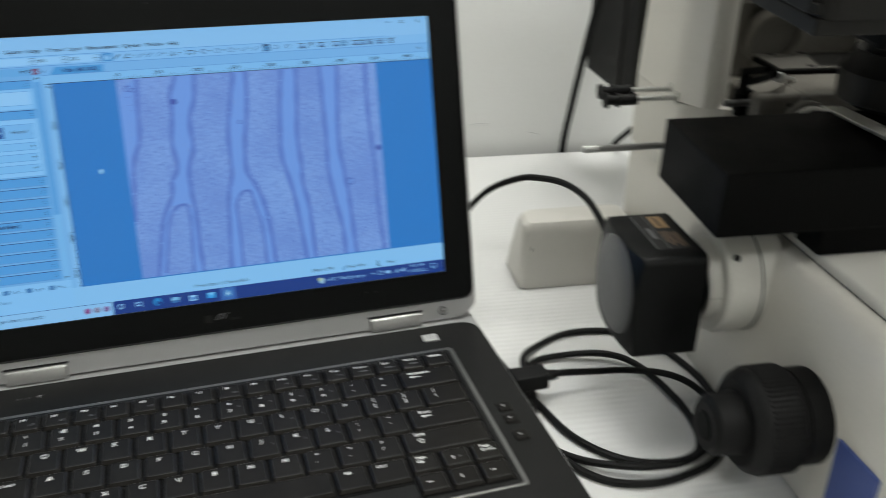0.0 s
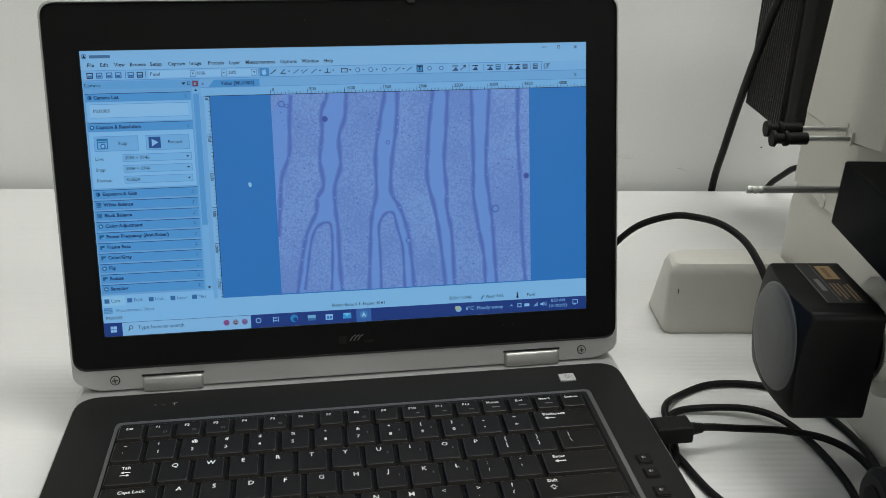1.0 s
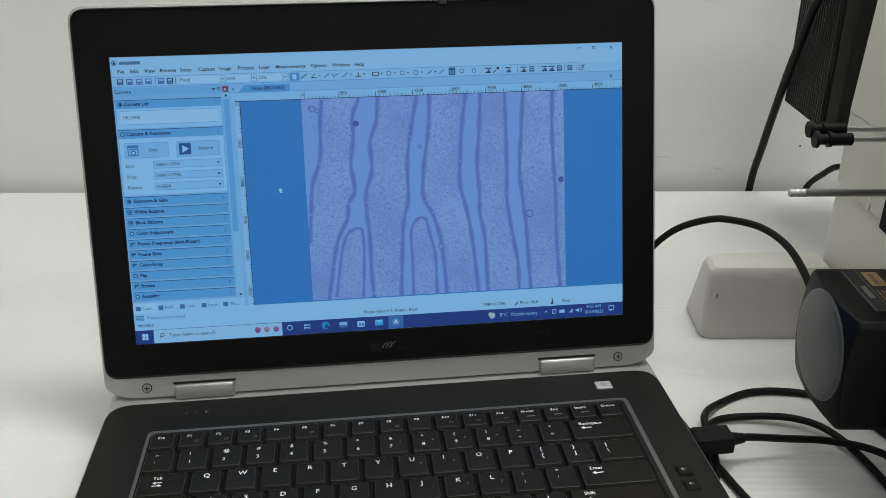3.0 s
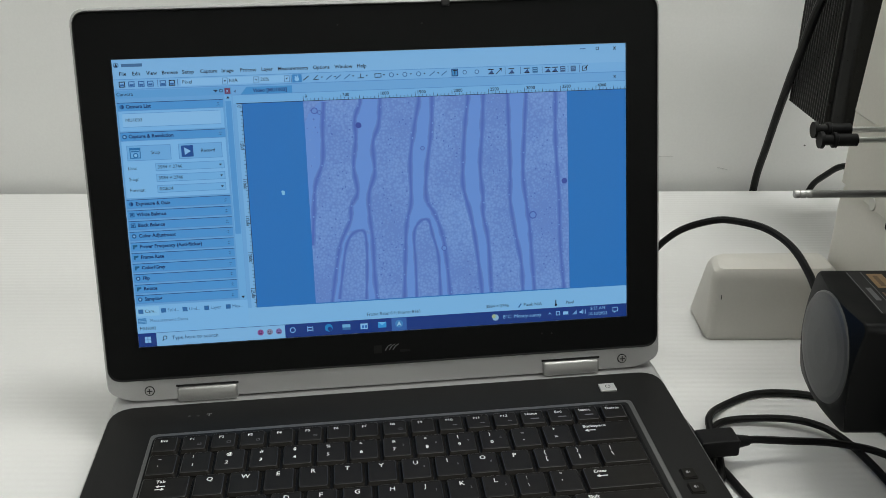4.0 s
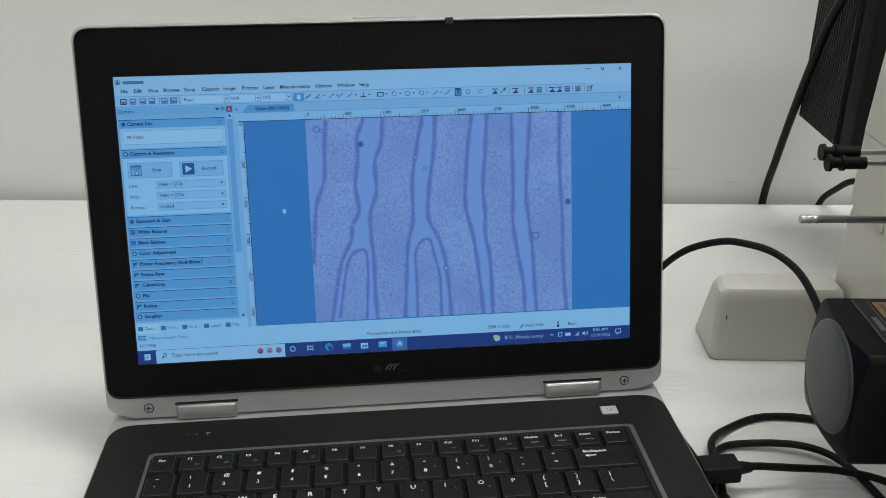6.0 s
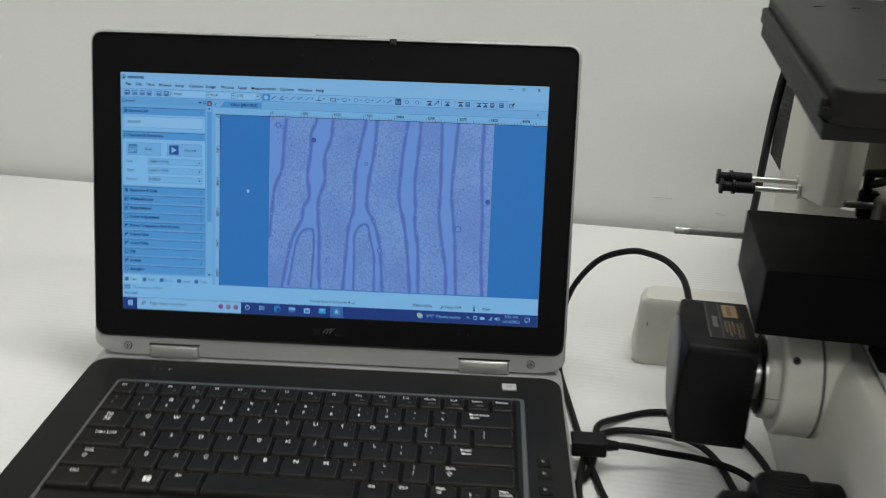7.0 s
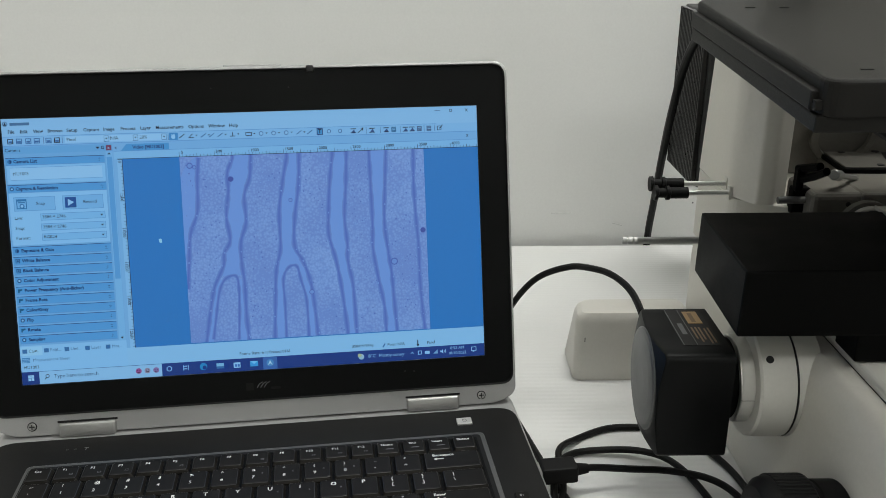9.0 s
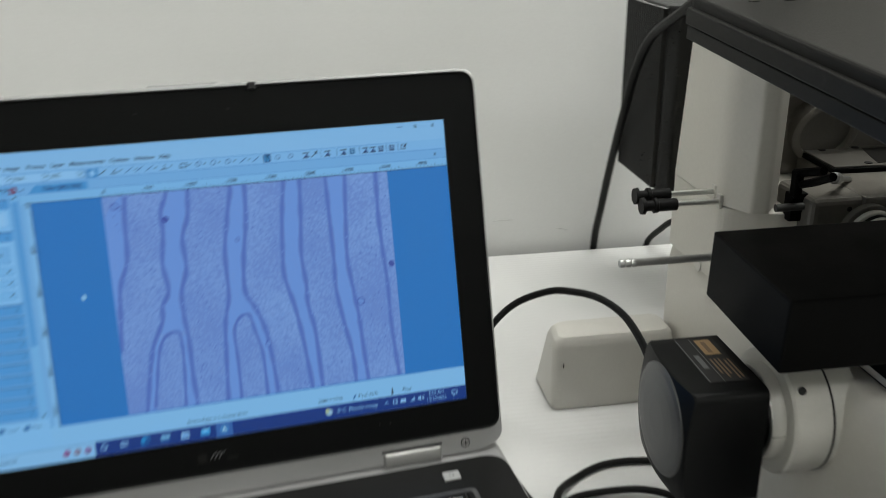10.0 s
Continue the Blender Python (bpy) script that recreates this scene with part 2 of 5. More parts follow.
# the table
table = thing("table", ROOM, "white laminate worktable with a finely ribbed top", "table")
part("tabletop", box(-1.3, -0.42, -0.03, 1.1, 0.478, 0, 0.002), M_TABLE, table)
for lx in (-1.25, 1.05):
    for ly in (-0.38, 0.44):
        part("leg", box(lx - 0.025, ly - 0.025, -0.75, lx + 0.025, ly + 0.025, -0.03, 0.003), M_PSU, table)

# ---- the laptop ----
TILT_BACK = 15.5
LID = pose(0, 0, 0.061, 90 - TILT_BACK, 0, 0)   # x right, y up the lid from the display's lower edge, z out of the display
laptop = thing("laptop", pose(0, 0, 0), "open black and silver laptop showing a microscope picture", "laptop")

DECK_Z = 0.027
base_plan = rounded([(-0.1755, -0.228), (0.1755, -0.228), (0.1755, 0.012), (-0.1755, 0.012)], [0.012, 0.012, 0.016, 0.016], 6)
part("base", prism(base_plan, 0.004, DECK_Z - 0.0012, 0.004, seg=3), M_MAG, laptop, "silver alloy laptop base")
deck_plan = rounded([(-0.1732, -0.226), (0.1732, -0.226), (0.1732, -0.0148), (-0.1732, -0.0148)], [0.011, 0.011, 0.015, 0.015], 6)
part("deck", prism(deck_plan, DECK_Z - 0.003, DECK_Z, 0.0008), M_DECK, laptop, "dark grey soft-touch palm rest and deck")
for fx in (-0.15, 0.15):
    for fy in (-0.205, -0.01):
        part("rubber_foot", lathe(((0, 0.007), (0.0042, 0.007)), (fx, fy, 0), (fx, fy, 1), 16), M_RUBBER, laptop)

# keyboard frame: a raised grey line round a black well
KX0, KX1, KY1, KY0 = -0.1420, 0.1402, -0.0522, -0.1700
OUT = [(-0.1445, -0.1868), (0.1462, -0.1868), (0.1462, -0.0458), (-0.1445, -0.0458)]
part("keyboard_frame", prism(rounded(OUT, 0.004), DECK_Z - 0.001, DECK_Z + 0.0010, 0.0007), M_KEYLINE, laptop, "grey metal-look keyboard surround")
part("keyboard_apron", prism(rounded([(-0.1418, -0.1856), (0.1432, -0.1856), (0.1432, -0.0486), (-0.1418, -0.0486)], 0.003), DECK_Z, DECK_Z + 0.0013, 0.0004), M_DECK, laptop)
well = rounded([(KX0, KY0 - 0.0003), (0.0860, KY0 - 0.0003), (0.0860, -0.1822), (KX1, -0.1822), (KX1, KY1), (KX0, KY1)], 0.001)
part("key_well", prism(well, DECK_Z, DECK_Z + 0.0016), M_WELL, laptop)

KEY_TOP = DECK_Z + 0.0042
U, ROWD = 0.0187, 0.0202
KEY_MESH = {}


def key_mesh(w, d):
    """A key cap with a sloping skirt and a slightly smaller top, shared by keys of one size."""
    tag = (round(w, 5), round(d, 5))
    if tag not in KEY_MESH:
        g, h = 0.0007, KEY_TOP - DECK_Z - 0.0016
        l, r, f, k = 0.0014, 0.0019, 0.0019, 0.0012     # how far the top stands in: sides, front and back
        low = rounded([(-w / 2 + g, -d / 2 + g), (w / 2 - g, -d / 2 + g), (w / 2 - g, d / 2 - g), (-w / 2 + g, d / 2 - g)], 0.0009, 3)

        def inset(e, radius):
            return rounded([(-w / 2 + l + e, -d / 2 + f + e), (w / 2 - r - e, -d / 2 + f + e), (w / 2 - r - e, d / 2 - k - e), (-w / 2 + l + e, d / 2 - k - e)], radius, 3)

        rings = [(low, -h), (low, -h * 0.75), (inset(-0.0002, 0.0015), -0.0006), (inset(0.0, 0.0014), -0.00022), (inset(0.00035, 0.0012), 0.0), (inset(0.0016, 0.0008), -0.00012)]
        b = loft([[(p[0], p[1], z) for p in ring] for ring, z in rings])
        b.faces.ensure_lookup_table()
        n = len(low)
        # the ring round the top takes the painted highlight
        for face in b.faces[3 * n:4 * n]:
            face.material_index = 1
        me = bpy.data.meshes.new("key")
        b.to_mesh(me)
        b.free()
        me.materials.append(M_KEY)
        me.materials.append(M_KEY_HIGHLIGHT)
        KEY_MESH[tag] = me
    return KEY_MESH[tag]


def key(x0, w, y, d, legends):
    """legends: (text, size in mm, dx, dy from the key's top left corner in mm, dim)."""
    ob = new("key", key_mesh(w, d))
    ob.parent = laptop
    ob.matrix_basis = pose(x0 + w / 2, y, KEY_TOP)
    for dim in (False, True):
        b = None
        for text, size, dx, dy, faint in legends:
            if faint != dim:
                continue
            x, yy = -w / 2 + dx / 1000, d / 2 - dy / 1000
            if text in SHAPES:
                piece = SHAPES[text](size / 1000)
                bmesh.ops.translate(piece, verts=piece.verts[:], vec=(x, yy, 0.00012))
            else:
                piece = words(text, size / 1000, x, yy, 0.00012, bold=0.000018 * size)
            b = piece if b is None else merge(b, piece)
        if b is not None:
            part("legend", b, M_LEGEND_DIM if dim else M_LEGEND, ob)


def flat(points):
    b = bmesh.new()
    b.faces.new([b.verts.new((p[0], p[1], 0)) for p in points])
    return b


def arrow(direction):
    def made(s):
        b = flat([(-s, -0.12 * s), (0.4 * s, -0.12 * s), (0.4 * s, 0.12 * s), (-s, 0.12 * s)])
        merge(b, flat([(0.3 * s, -0.45 * s), (s, 0), (0.3 * s, 0.45 * s)]))
        bmesh.ops.rotate(b, verts=b.verts[:], cent=(0, 0, 0), matrix=Matrix.Rotation(radians(direction), 3, "Z"))
        return b
    return made


def shift_arrow(s):
    outer = [(-0.35, -0.8), (0.35, -0.8), (0.35, 0), (0.9, 0), (0, 0.9), (-0.9, 0), (-0.35, 0)]
    b = bmesh.new()
    a = [b.verts.new((x * s, y * s, 0)) for x, y in outer]
    c = [b.verts.new((x * s * 0.68, y * s * 0.72, 0)) for x, y in outer]
    for i in range(len(a)):
        b.faces.new((a[i], a[(i + 1) % len(a)], c[(i + 1) % len(a)], c[i]))
    return b


def four_panes(s):
    b = None
    for x in (-0.52, 0.04):
        for y in (-0.5, 0.04):
            q = flat([(x * s, y * s), ((x + 0.48) * s, y * s), ((x + 0.48) * s, (y + 0.46) * s), (x * s, (y + 0.46) * s)])
            b = q if b is None else merge(b, q)
    return b


def small_box(s):
    b = bmesh.new()
    a = [b.verts.new((x * s, y * s * 0.8, 0)) for x, y in ((-0.7, -0.7), (0.7, -0.7), (0.7, 0.7), (-0.7, 0.7))]
    c = [b.verts.new((x * s, y * s * 0.8, 0)) for x, y in ((-0.5, -0.45), (0.5, -0.45), (0.5, 0.45), (-0.5, 0.45))]
    for i in range(4):
        b.faces.new((a[i], a[(i + 1) % 4], c[(i + 1) % 4], c[i]))
    return b


def play_marks(s):
    return merge(flat([(-s, -0.5 * s), (0, 0), (-s, 0.5 * s)]), flat([(0.1 * s, -0.5 * s), (1.1 * s, 0), (0.1 * s, 0.5 * s)]))


def plain_bar(s):
    return flat([(-1.8 * s, -0.35 * s), (1.8 * s, -0.35 * s), (1.8 * s, 0.35 * s), (-1.8 * s, 0.35 * s)])


SHAPES = {"<box>": small_box, "<play>": play_marks, "<bar>": plain_bar, "<left>": arrow(180), "<right>": arrow(0), "<up>": arrow(90), "<down>": arrow(-90), "<shift>": shift_arrow, "<panes>": four_panes}

# function row
names = ["Esc", "F1", "F2", "F3", "F4", "F5", "F6", "F7", "F8", "F9", "F10", "F11", "F12", "Home", "End", "Insert", "Delete"]
KL = -0.1415
fw = 15 * U / 17
for i, n in enumerate(names):
    key(KL + i * fw, fw, -0.0612, 0.0158, [(n, 2.1, 5.2 if len(n) < 4 else 3.6, 4.6, False)] + ([("<box>", 1.5, 11.2, 9.6, True)] if i in (1, 2, 3, 5, 8) else [("<play>", 1.3, 10.5, 9.6, True)] if i in (10, 11, 12) else [("<bar>", 1.4, 9.0, 9.4, True)] if i in (13, 14, 15) else []))
ROW = [-0.0795, -0.0997, -0.1199, -0.1401, -0.1597]
pairs = ["~`", "!1", "@2", "#3", "$4", "%5", "^6", "&7", "*8", "(9", ")0", "_-", "+="]
for i, (a, c) in enumerate(pairs):
    key(KL + i * U, U, ROW[0], ROWD, [(a, 2.4, 6.6, 5.0, False), (c, 2.6, 6.6, 12.2, False)] + ([(c, 1.6, 12.4, 9.0, True)] if c in "7890" else []))
key(KL + 13 * U, 2 * U, ROW[0], ROWD, [("Backspace", 2.3, 6.4, 4.8, False), ("<left>", 3.2, 10.0, 8.6, False)])
key(KL, 1.5 * U, ROW[1], ROWD, [("Tab", 2.3, 8.8, 4.8, False), ("<left>", 2.6, 11.5, 8.6, False), ("<right>", 2.6, 11.5, 11.0, False)])
for i, c in enumerate("QWERTYUIOP"):
    key(KL + (1.5 + i) * U, U, ROW[1], ROWD, [(c, 3.1, 7.4, 5.6, False)] + ([(str("456"["UIO".index(c)]), 1.6, 13.0, 9.0, True)] if c in "UIO" else []))
for i, (a, c) in enumerate(("{[", "}]")):
    key(KL + (11.5 + i) * U, U, ROW[1], ROWD, [(a, 2.8, 6.6, 5.2, False), (c, 2.8, 6.6, 10.6, False)])
key(KL + 13.5 * U, 1.5 * U, ROW[1], ROWD, [("|", 2.8, 7.0, 5.2, False), ("\\", 2.8, 7.0, 10.6, False)])
key(KL, 1.75 * U, ROW[2], ROWD, [("Caps Lock", 2.3, 10.0, 5.2, False)])
for i, c in enumerate("ASDFGHJKL"):
    key(KL + (1.75 + i) * U, U, ROW[2], ROWD, [(c, 3.1, 7.4, 5.6, False)] + ([(str("123"["JKL".index(c)]), 1.6, 13.0, 9.0, True)] if c in "JKL" else []))
for i, (a, c) in enumerate((":;", "\"'")):
    key(KL + (10.75 + i) * U, U, ROW[2], ROWD, [(a, 2.6, 6.6, 5.0, False), (c, 2.6, 6.6, 10.6, False)])
key(KL + 12.75 * U, 2.25 * U, ROW[2], ROWD, [("Enter", 2.3, 6.8, 4.8, False), ("<left>", 3.2, 10.5, 8.6, False)])
key(KL, 2.25 * U, ROW[3], ROWD, [("Shift", 2.3, 11.5, 4.4, False), ("<shift>", 2.3, 13.5, 9.6, False)])
for i, c in enumerate("ZXCVBNM"):
    key(KL + (2.25 + i) * U, U, ROW[3], ROWD, [(c, 3.1, 7.4, 5.6, False)])
for i, (a, c) in enumerate(("<,", ">.", "?/")):
    key(KL + (9.25 + i) * U, U, ROW[3], ROWD, [(a, 2.6, 6.6, 5.2, False), (c, 2.6, 6.6, 10.6, False)])
key(KL + 12.25 * U, 2.75 * U, ROW[3], ROWD, [("Shift", 2.3, 8.0, 4.4, False), ("<shift>", 2.3, 10.5, 9.6, False)])
stops = (KL, -0.1125, -0.0925, -0.0725, -0.0480, 0.0445, 0.0640, 0.0865)
for x0, x1, legends in zip(stops, stops[1:], ([("Ctrl", 2.3, 11.0, 5.0, False)], [("Fn", 2.3, 8.0, 5.0, True)], [("<panes>", 4.6, 11.0, 9.5, False)], [("Alt", 2.3, 6.5, 5.0, False)], [],
                                              [("Alt", 2.3, 6.0, 5.4, False)], [("Ctrl", 2.3, 4.5, 5.0, False)])):
    key(x0, x1 - x0, ROW[4], ROWD * 0.96, legends)
for i, legends in enumerate(([("Page", 2.1, 4.4, 4.0, False), ("Up", 2.1, 4.4, 7.2, False)], [("<up>", 1.6, 6.8, 8.5, False), ("<box>", 1.2, 11.0, 8.5, True)], [("Page", 2.1, 6.0, 4.0, False), ("Down", 2.1, 6.0, 7.2, False)])):
    key(0.0865 + i * 0.0179, 0.0179, -0.1580, 0.0162, legends)
for i, sgn in enumerate(("<left>", "<down>", "<right>")):
    key(0.0865 + i * 0.0179, 0.0179, -0.1741, 0.0160, [(sgn, 1.6, 6.8, 8.0, False)])

# power button, sound buttons, sensor window, touchpad
part("power_button", box(0.1305, -0.0348, DECK_Z - 0.001, 0.1408, -0.0268, DECK_Z + 0.0012, 0.0005), M_BUTTON, laptop, "silver power button")
ring = bmesh.new()
for r0, r1, a0, a1 in ((0.0016, 0.0013, 50, 400),):
    pts = [(r, radians(a0 + (a1 - a0 - 10) * k / 16 + 50)) for k in range(17) for r in (r0, r1)]
    vs = [ring.verts.new((0.13565 + r * math.cos(a), -0.0309 + r * math.sin(a), DECK_Z + 0.0014)) for r, a in pts]
    for k in range(16):
        ring.faces.new((vs[2 * k], vs[2 * k + 2], vs[2 * k + 3], vs[2 * k + 1]))
part("power_mark", ring, M_DARK, laptop)
for i, yy in enumerate((-0.1178, -0.1300, -0.1458)):
    rim = part("sound_button", prism(rounded([(0.1522, yy - 0.0045), (0.1610, yy - 0.0045), (0.1610, yy + 0.0045), (0.1522, yy + 0.0045)], 0.0015), DECK_Z - 0.001, DECK_Z + 0.0006, 0.0003), M_KEY, laptop, "black sound button with a raised rim")
    part("button_cap", prism(rounded([(0.1528, yy - 0.0039), (0.1604, yy - 0.0039), (0.1604, yy + 0.0039), (0.1528, yy + 0.0039)], 0.0012), DECK_Z, DECK_Z + 0.0013, 0.0004), M_KEY, rim)
    part("legend", merge(flat([(0.1550, yy - 0.0006), (0.1562, yy - 0.0012), (0.1562, yy + 0.0012), (0.1550, yy + 0.0006)]), flat([(0.1569, yy - 0.0008), (0.1572, yy - 0.0008), (0.1572, yy + 0.0008), (0.1569, yy + 0.0008)])), M_LEGEND_MID, rim, "", pose(0, 0, DECK_Z + 0.0015))
part("status_light_mark", merge(flat([(-0.1131, -0.0302), (-0.1126, -0.0302), (-0.1126, -0.0275), (-0.1131, -0.0275)]), flat([(-0.1144, -0.0281), (-0.1113, -0.0281), (-0.1113, -0.0276), (-0.1144, -0.0276)])), M_LEGEND_MID, laptop, "", pose(0, 0, DECK_Z + 0.0002))
for mx in (-0.1245, -0.1195):
    part("status_light_mark", small_box(0.0011), M_LEGEND_DIM, laptop, "", pose(mx, -0.0288, DECK_Z + 0.0002))
part("touchpad_buttons", prism(rounded([(-0.048, -0.204), (0.040, -0.204), (0.040, -0.1905), (-0.048, -0.1905)], 0.002), DECK_Z - 0.001, DECK_Z + 0.0006, 0.0004), M_BEZEL, laptop)
part("touchpad", prism(rounded([(-0.048, -0.226), (0.040, -0.226), (0.040, -0.2045), (-0.048, -0.2045)], 0.001), DECK_Z - 0.001, DECK_Z + 0.0003, 0.0002), M_BEZEL, laptop)
# card slot and port openings on the side that faces the cables
for y0, y1, z0, z1 in ((-0.066, -0.052, 0.011, 0.018), (-0.12, -0.107, 0.012, 0.017), (-0.19, -0.135, 0.010, 0.014)):
    part("port", box(0.1745, y0, z0, 0.1763, y1, z1, 0.0004), M_DARK, laptop)

# the lid: silver shell, black bezel, silver hinge strip
LX, LTOP, LBOT = 0.1767, 0.2040, -0.0212
shell = rounded([(-LX + 0.014, -0.0352), (LX - 0.014, -0.0352), (LX, -0.029), (LX, LTOP), (-LX, LTOP), (-LX, -0.029)], [0.006, 0.006, 0.006, 0.010, 0.010, 0.006], 5)
part("lid_shell", prism(shell, -0.0085, 0.0, 0.0012), M_MAG, laptop, "silver alloy lid with a bare lower hinge strip", LID)
bez = rounded([(-LX + 0.0019, LBOT), (LX - 0.0019, LBOT), (LX - 0.0019, LTOP - 0.0019), (-LX + 0.0019, LTOP - 0.0019)], [0.009] * 4, 6)
hole = [(-0.1549, -0.0002), (0.1549, -0.0002), (0.1549, 0.1742), (-0.1549, 0.1742)]


def ring_prism(outer, inner, z0, z1):
    """A flat frame between an outline and a four-cornered opening."""
    b = bmesh.new()
    n = len(outer)
    o1 = [b.verts.new((p[0], p[1], z1)) for p in outer]
    o0 = [b.verts.new((p[0], p[1], z0)) for p in outer]
    i1 = [b.verts.new((p[0], p[1], z1)) for p in inner]
    i0 = [b.verts.new((p[0], p[1], z0)) for p in inner]
    k = n // 4
    for q in range(4):
        for j in range(k - 1):
            b.faces.new((o1[q * k + j], o1[q * k + j + 1], i1[q]))
        b.faces.new((o1[q * k + k - 1], o1[(q * k + k) % n], i1[(q + 1) % 4], i1[q]))
        b.faces.new((i1[q], i1[(q + 1) % 4], i0[(q + 1) % 4], i0[q]))
    for j in range(n):
        b.faces.new((o0[j], o0[(j + 1) % n], o1[(j + 1) % n], o1[j]))
    bmesh.ops.recalc_face_normals(b, faces=b.faces[:])
    return b


part("bezel", ring_prism(bez, hole, -0.001, 0.0018), M_BEZEL, laptop, "matt black display bezel", LID)
rim_in = rounded([(-LX + 0.0032, LBOT + 0.0013), (LX - 0.0032, LBOT + 0.0013), (LX - 0.0032, LTOP - 0.0032), (-LX + 0.0032, LTOP - 0.0032)], [0.008] * 4, 6)
rimb = bmesh.new()
oo = [rimb.verts.new((p[0], p[1], 0.0018)) for p in bez]
pp = [rimb.verts.new((p[0], p[1], 0.0031)) for p in [a * 0.5 + c * 0.5 for a, c in zip(bez, rim_in)]]
qq = [rimb.verts.new((p[0], p[1], 0.0018)) for p in rim_in]
for j in range(len(oo)):
    k = (j + 1) % len(oo)
    rimb.faces.new((oo[j], oo[k], pp[k], pp[j]))
    rimb.faces.new((pp[j], pp[k], qq[k], qq[j]))
part("bezel_gasket", rimb, M_RUBBER, laptop, "black rubber gasket round the bezel", LID, smooth=True)
for hx in (-0.1155, 0.1170):
    part("hinge_cover", box(hx - 0.0185, -0.0365, -0.007, hx + 0.0185, -0.0270, 0.0030, 0.0018, 4), M_HINGE, laptop, "brushed alloy hinge cover", LID, smooth=True)
    part("hinge_gap", box(hx - 0.0192, -0.0270, -0.002, hx + 0.0192, -0.0258, 0.0006), M_DARK, laptop, "", LID)
for sx in (-0.1335 - 0.0175, 0.1515):
    s = part("lid_screw", lathe(((0, 0.0025), (0.0007, 0.0025), (0.0009, 0.0021)), (sx, -0.0285, 0), (sx, -0.0285, 1), 20), M_HINGE, laptop, "", LID)
    part("screw_recess", lathe(((0, 0.0031), (0.00025, 0.0031)), (sx, -0.0285, 0), (sx, -0.0285, 1), 20), M_DARK, s)
    b = box(sx - 0.0017, -0.0288, 0.0009, sx + 0.0017, -0.0282, 0.0011)
    part("slot", box(sx - 0.0003, -0.0302, 0.0009, sx + 0.0003, -0.0268, 0.0011, bm=b), M_DARK, s)
part("lid_latch", box(-0.014, LTOP - 0.0015, -0.006, 0.024, LTOP + 0.0016, -0.0035, 0.0006), M_MAG, laptop, "", LID)
part("latch_hook", box(0.0405, 0.1990, 0.0016, 0.0455, 0.2035, 0.0042, 0.0008), M_DARK, laptop, "", LID)
for hx, hy in ((-0.022, 0.190), (0.0285, 0.1895), (0.098, -0.0075), (0.1045, -0.0078)):
    part("microphone_hole", lathe(((0, 0.0006), (0.0003, 0.0006)), (hx, hy, 0.0017), (hx, hy, 1), 8), M_DARK, laptop, "", LID)
# maker's mark on the lower bezel, as plain slanted bars
mk = None
for i in range(3):
    x = -0.0036 + i * 0.0024
    q = flat([(x, -0.0118), (x + 0.0006, -0.0121), (x + 0.0024, -0.0094), (x + 0.0018, -0.0092)])
    merge(q, flat([(x + 0.0018, -0.0092), (x + 0.0024, -0.0094), (x + 0.0044, -0.0084), (x + 0.0042, -0.0078)]))
    mk = q if mk is None else merge(mk, q)
part("maker_mark", mk, M_LEGEND_DIM, laptop, "", LID @ pose(0.000, 0, 0.002))
mk = flat([(-0.0105, -0.0135), (-0.0055, -0.0135), (-0.0055, -0.0083), (-0.0105, -0.0083)])
merge(mk, flat([(0.006, -0.0135), (0.0125, -0.0135), (0.0125, -0.0118), (0.006, -0.0118)]))
part("maker_mark_side", mk, M_DECK, laptop, "", LID @ pose(0.000, 0, 0.002))
part("hinge_barrel", lathe(((0, 0.0062), (0.30, 0.0062)), (-0.15, 0.004, 0.0255), (1, 0.004, 0.0255), 16), M_MAG, laptop)

# ---- the display's picture, in its own 1366 x 768 grid ----
panel = part("display_panel", box(-0.1547, 0, -0.0008, 0.1547, 0.174, 0.0002), glow(150, 192, 232), laptop, "lit display with a microscope program open", LID)


def sx(px):
    return (px - 683) / 1366 * 0.3094


def sy(py):
    return (768 - py) / 768 * 0.174


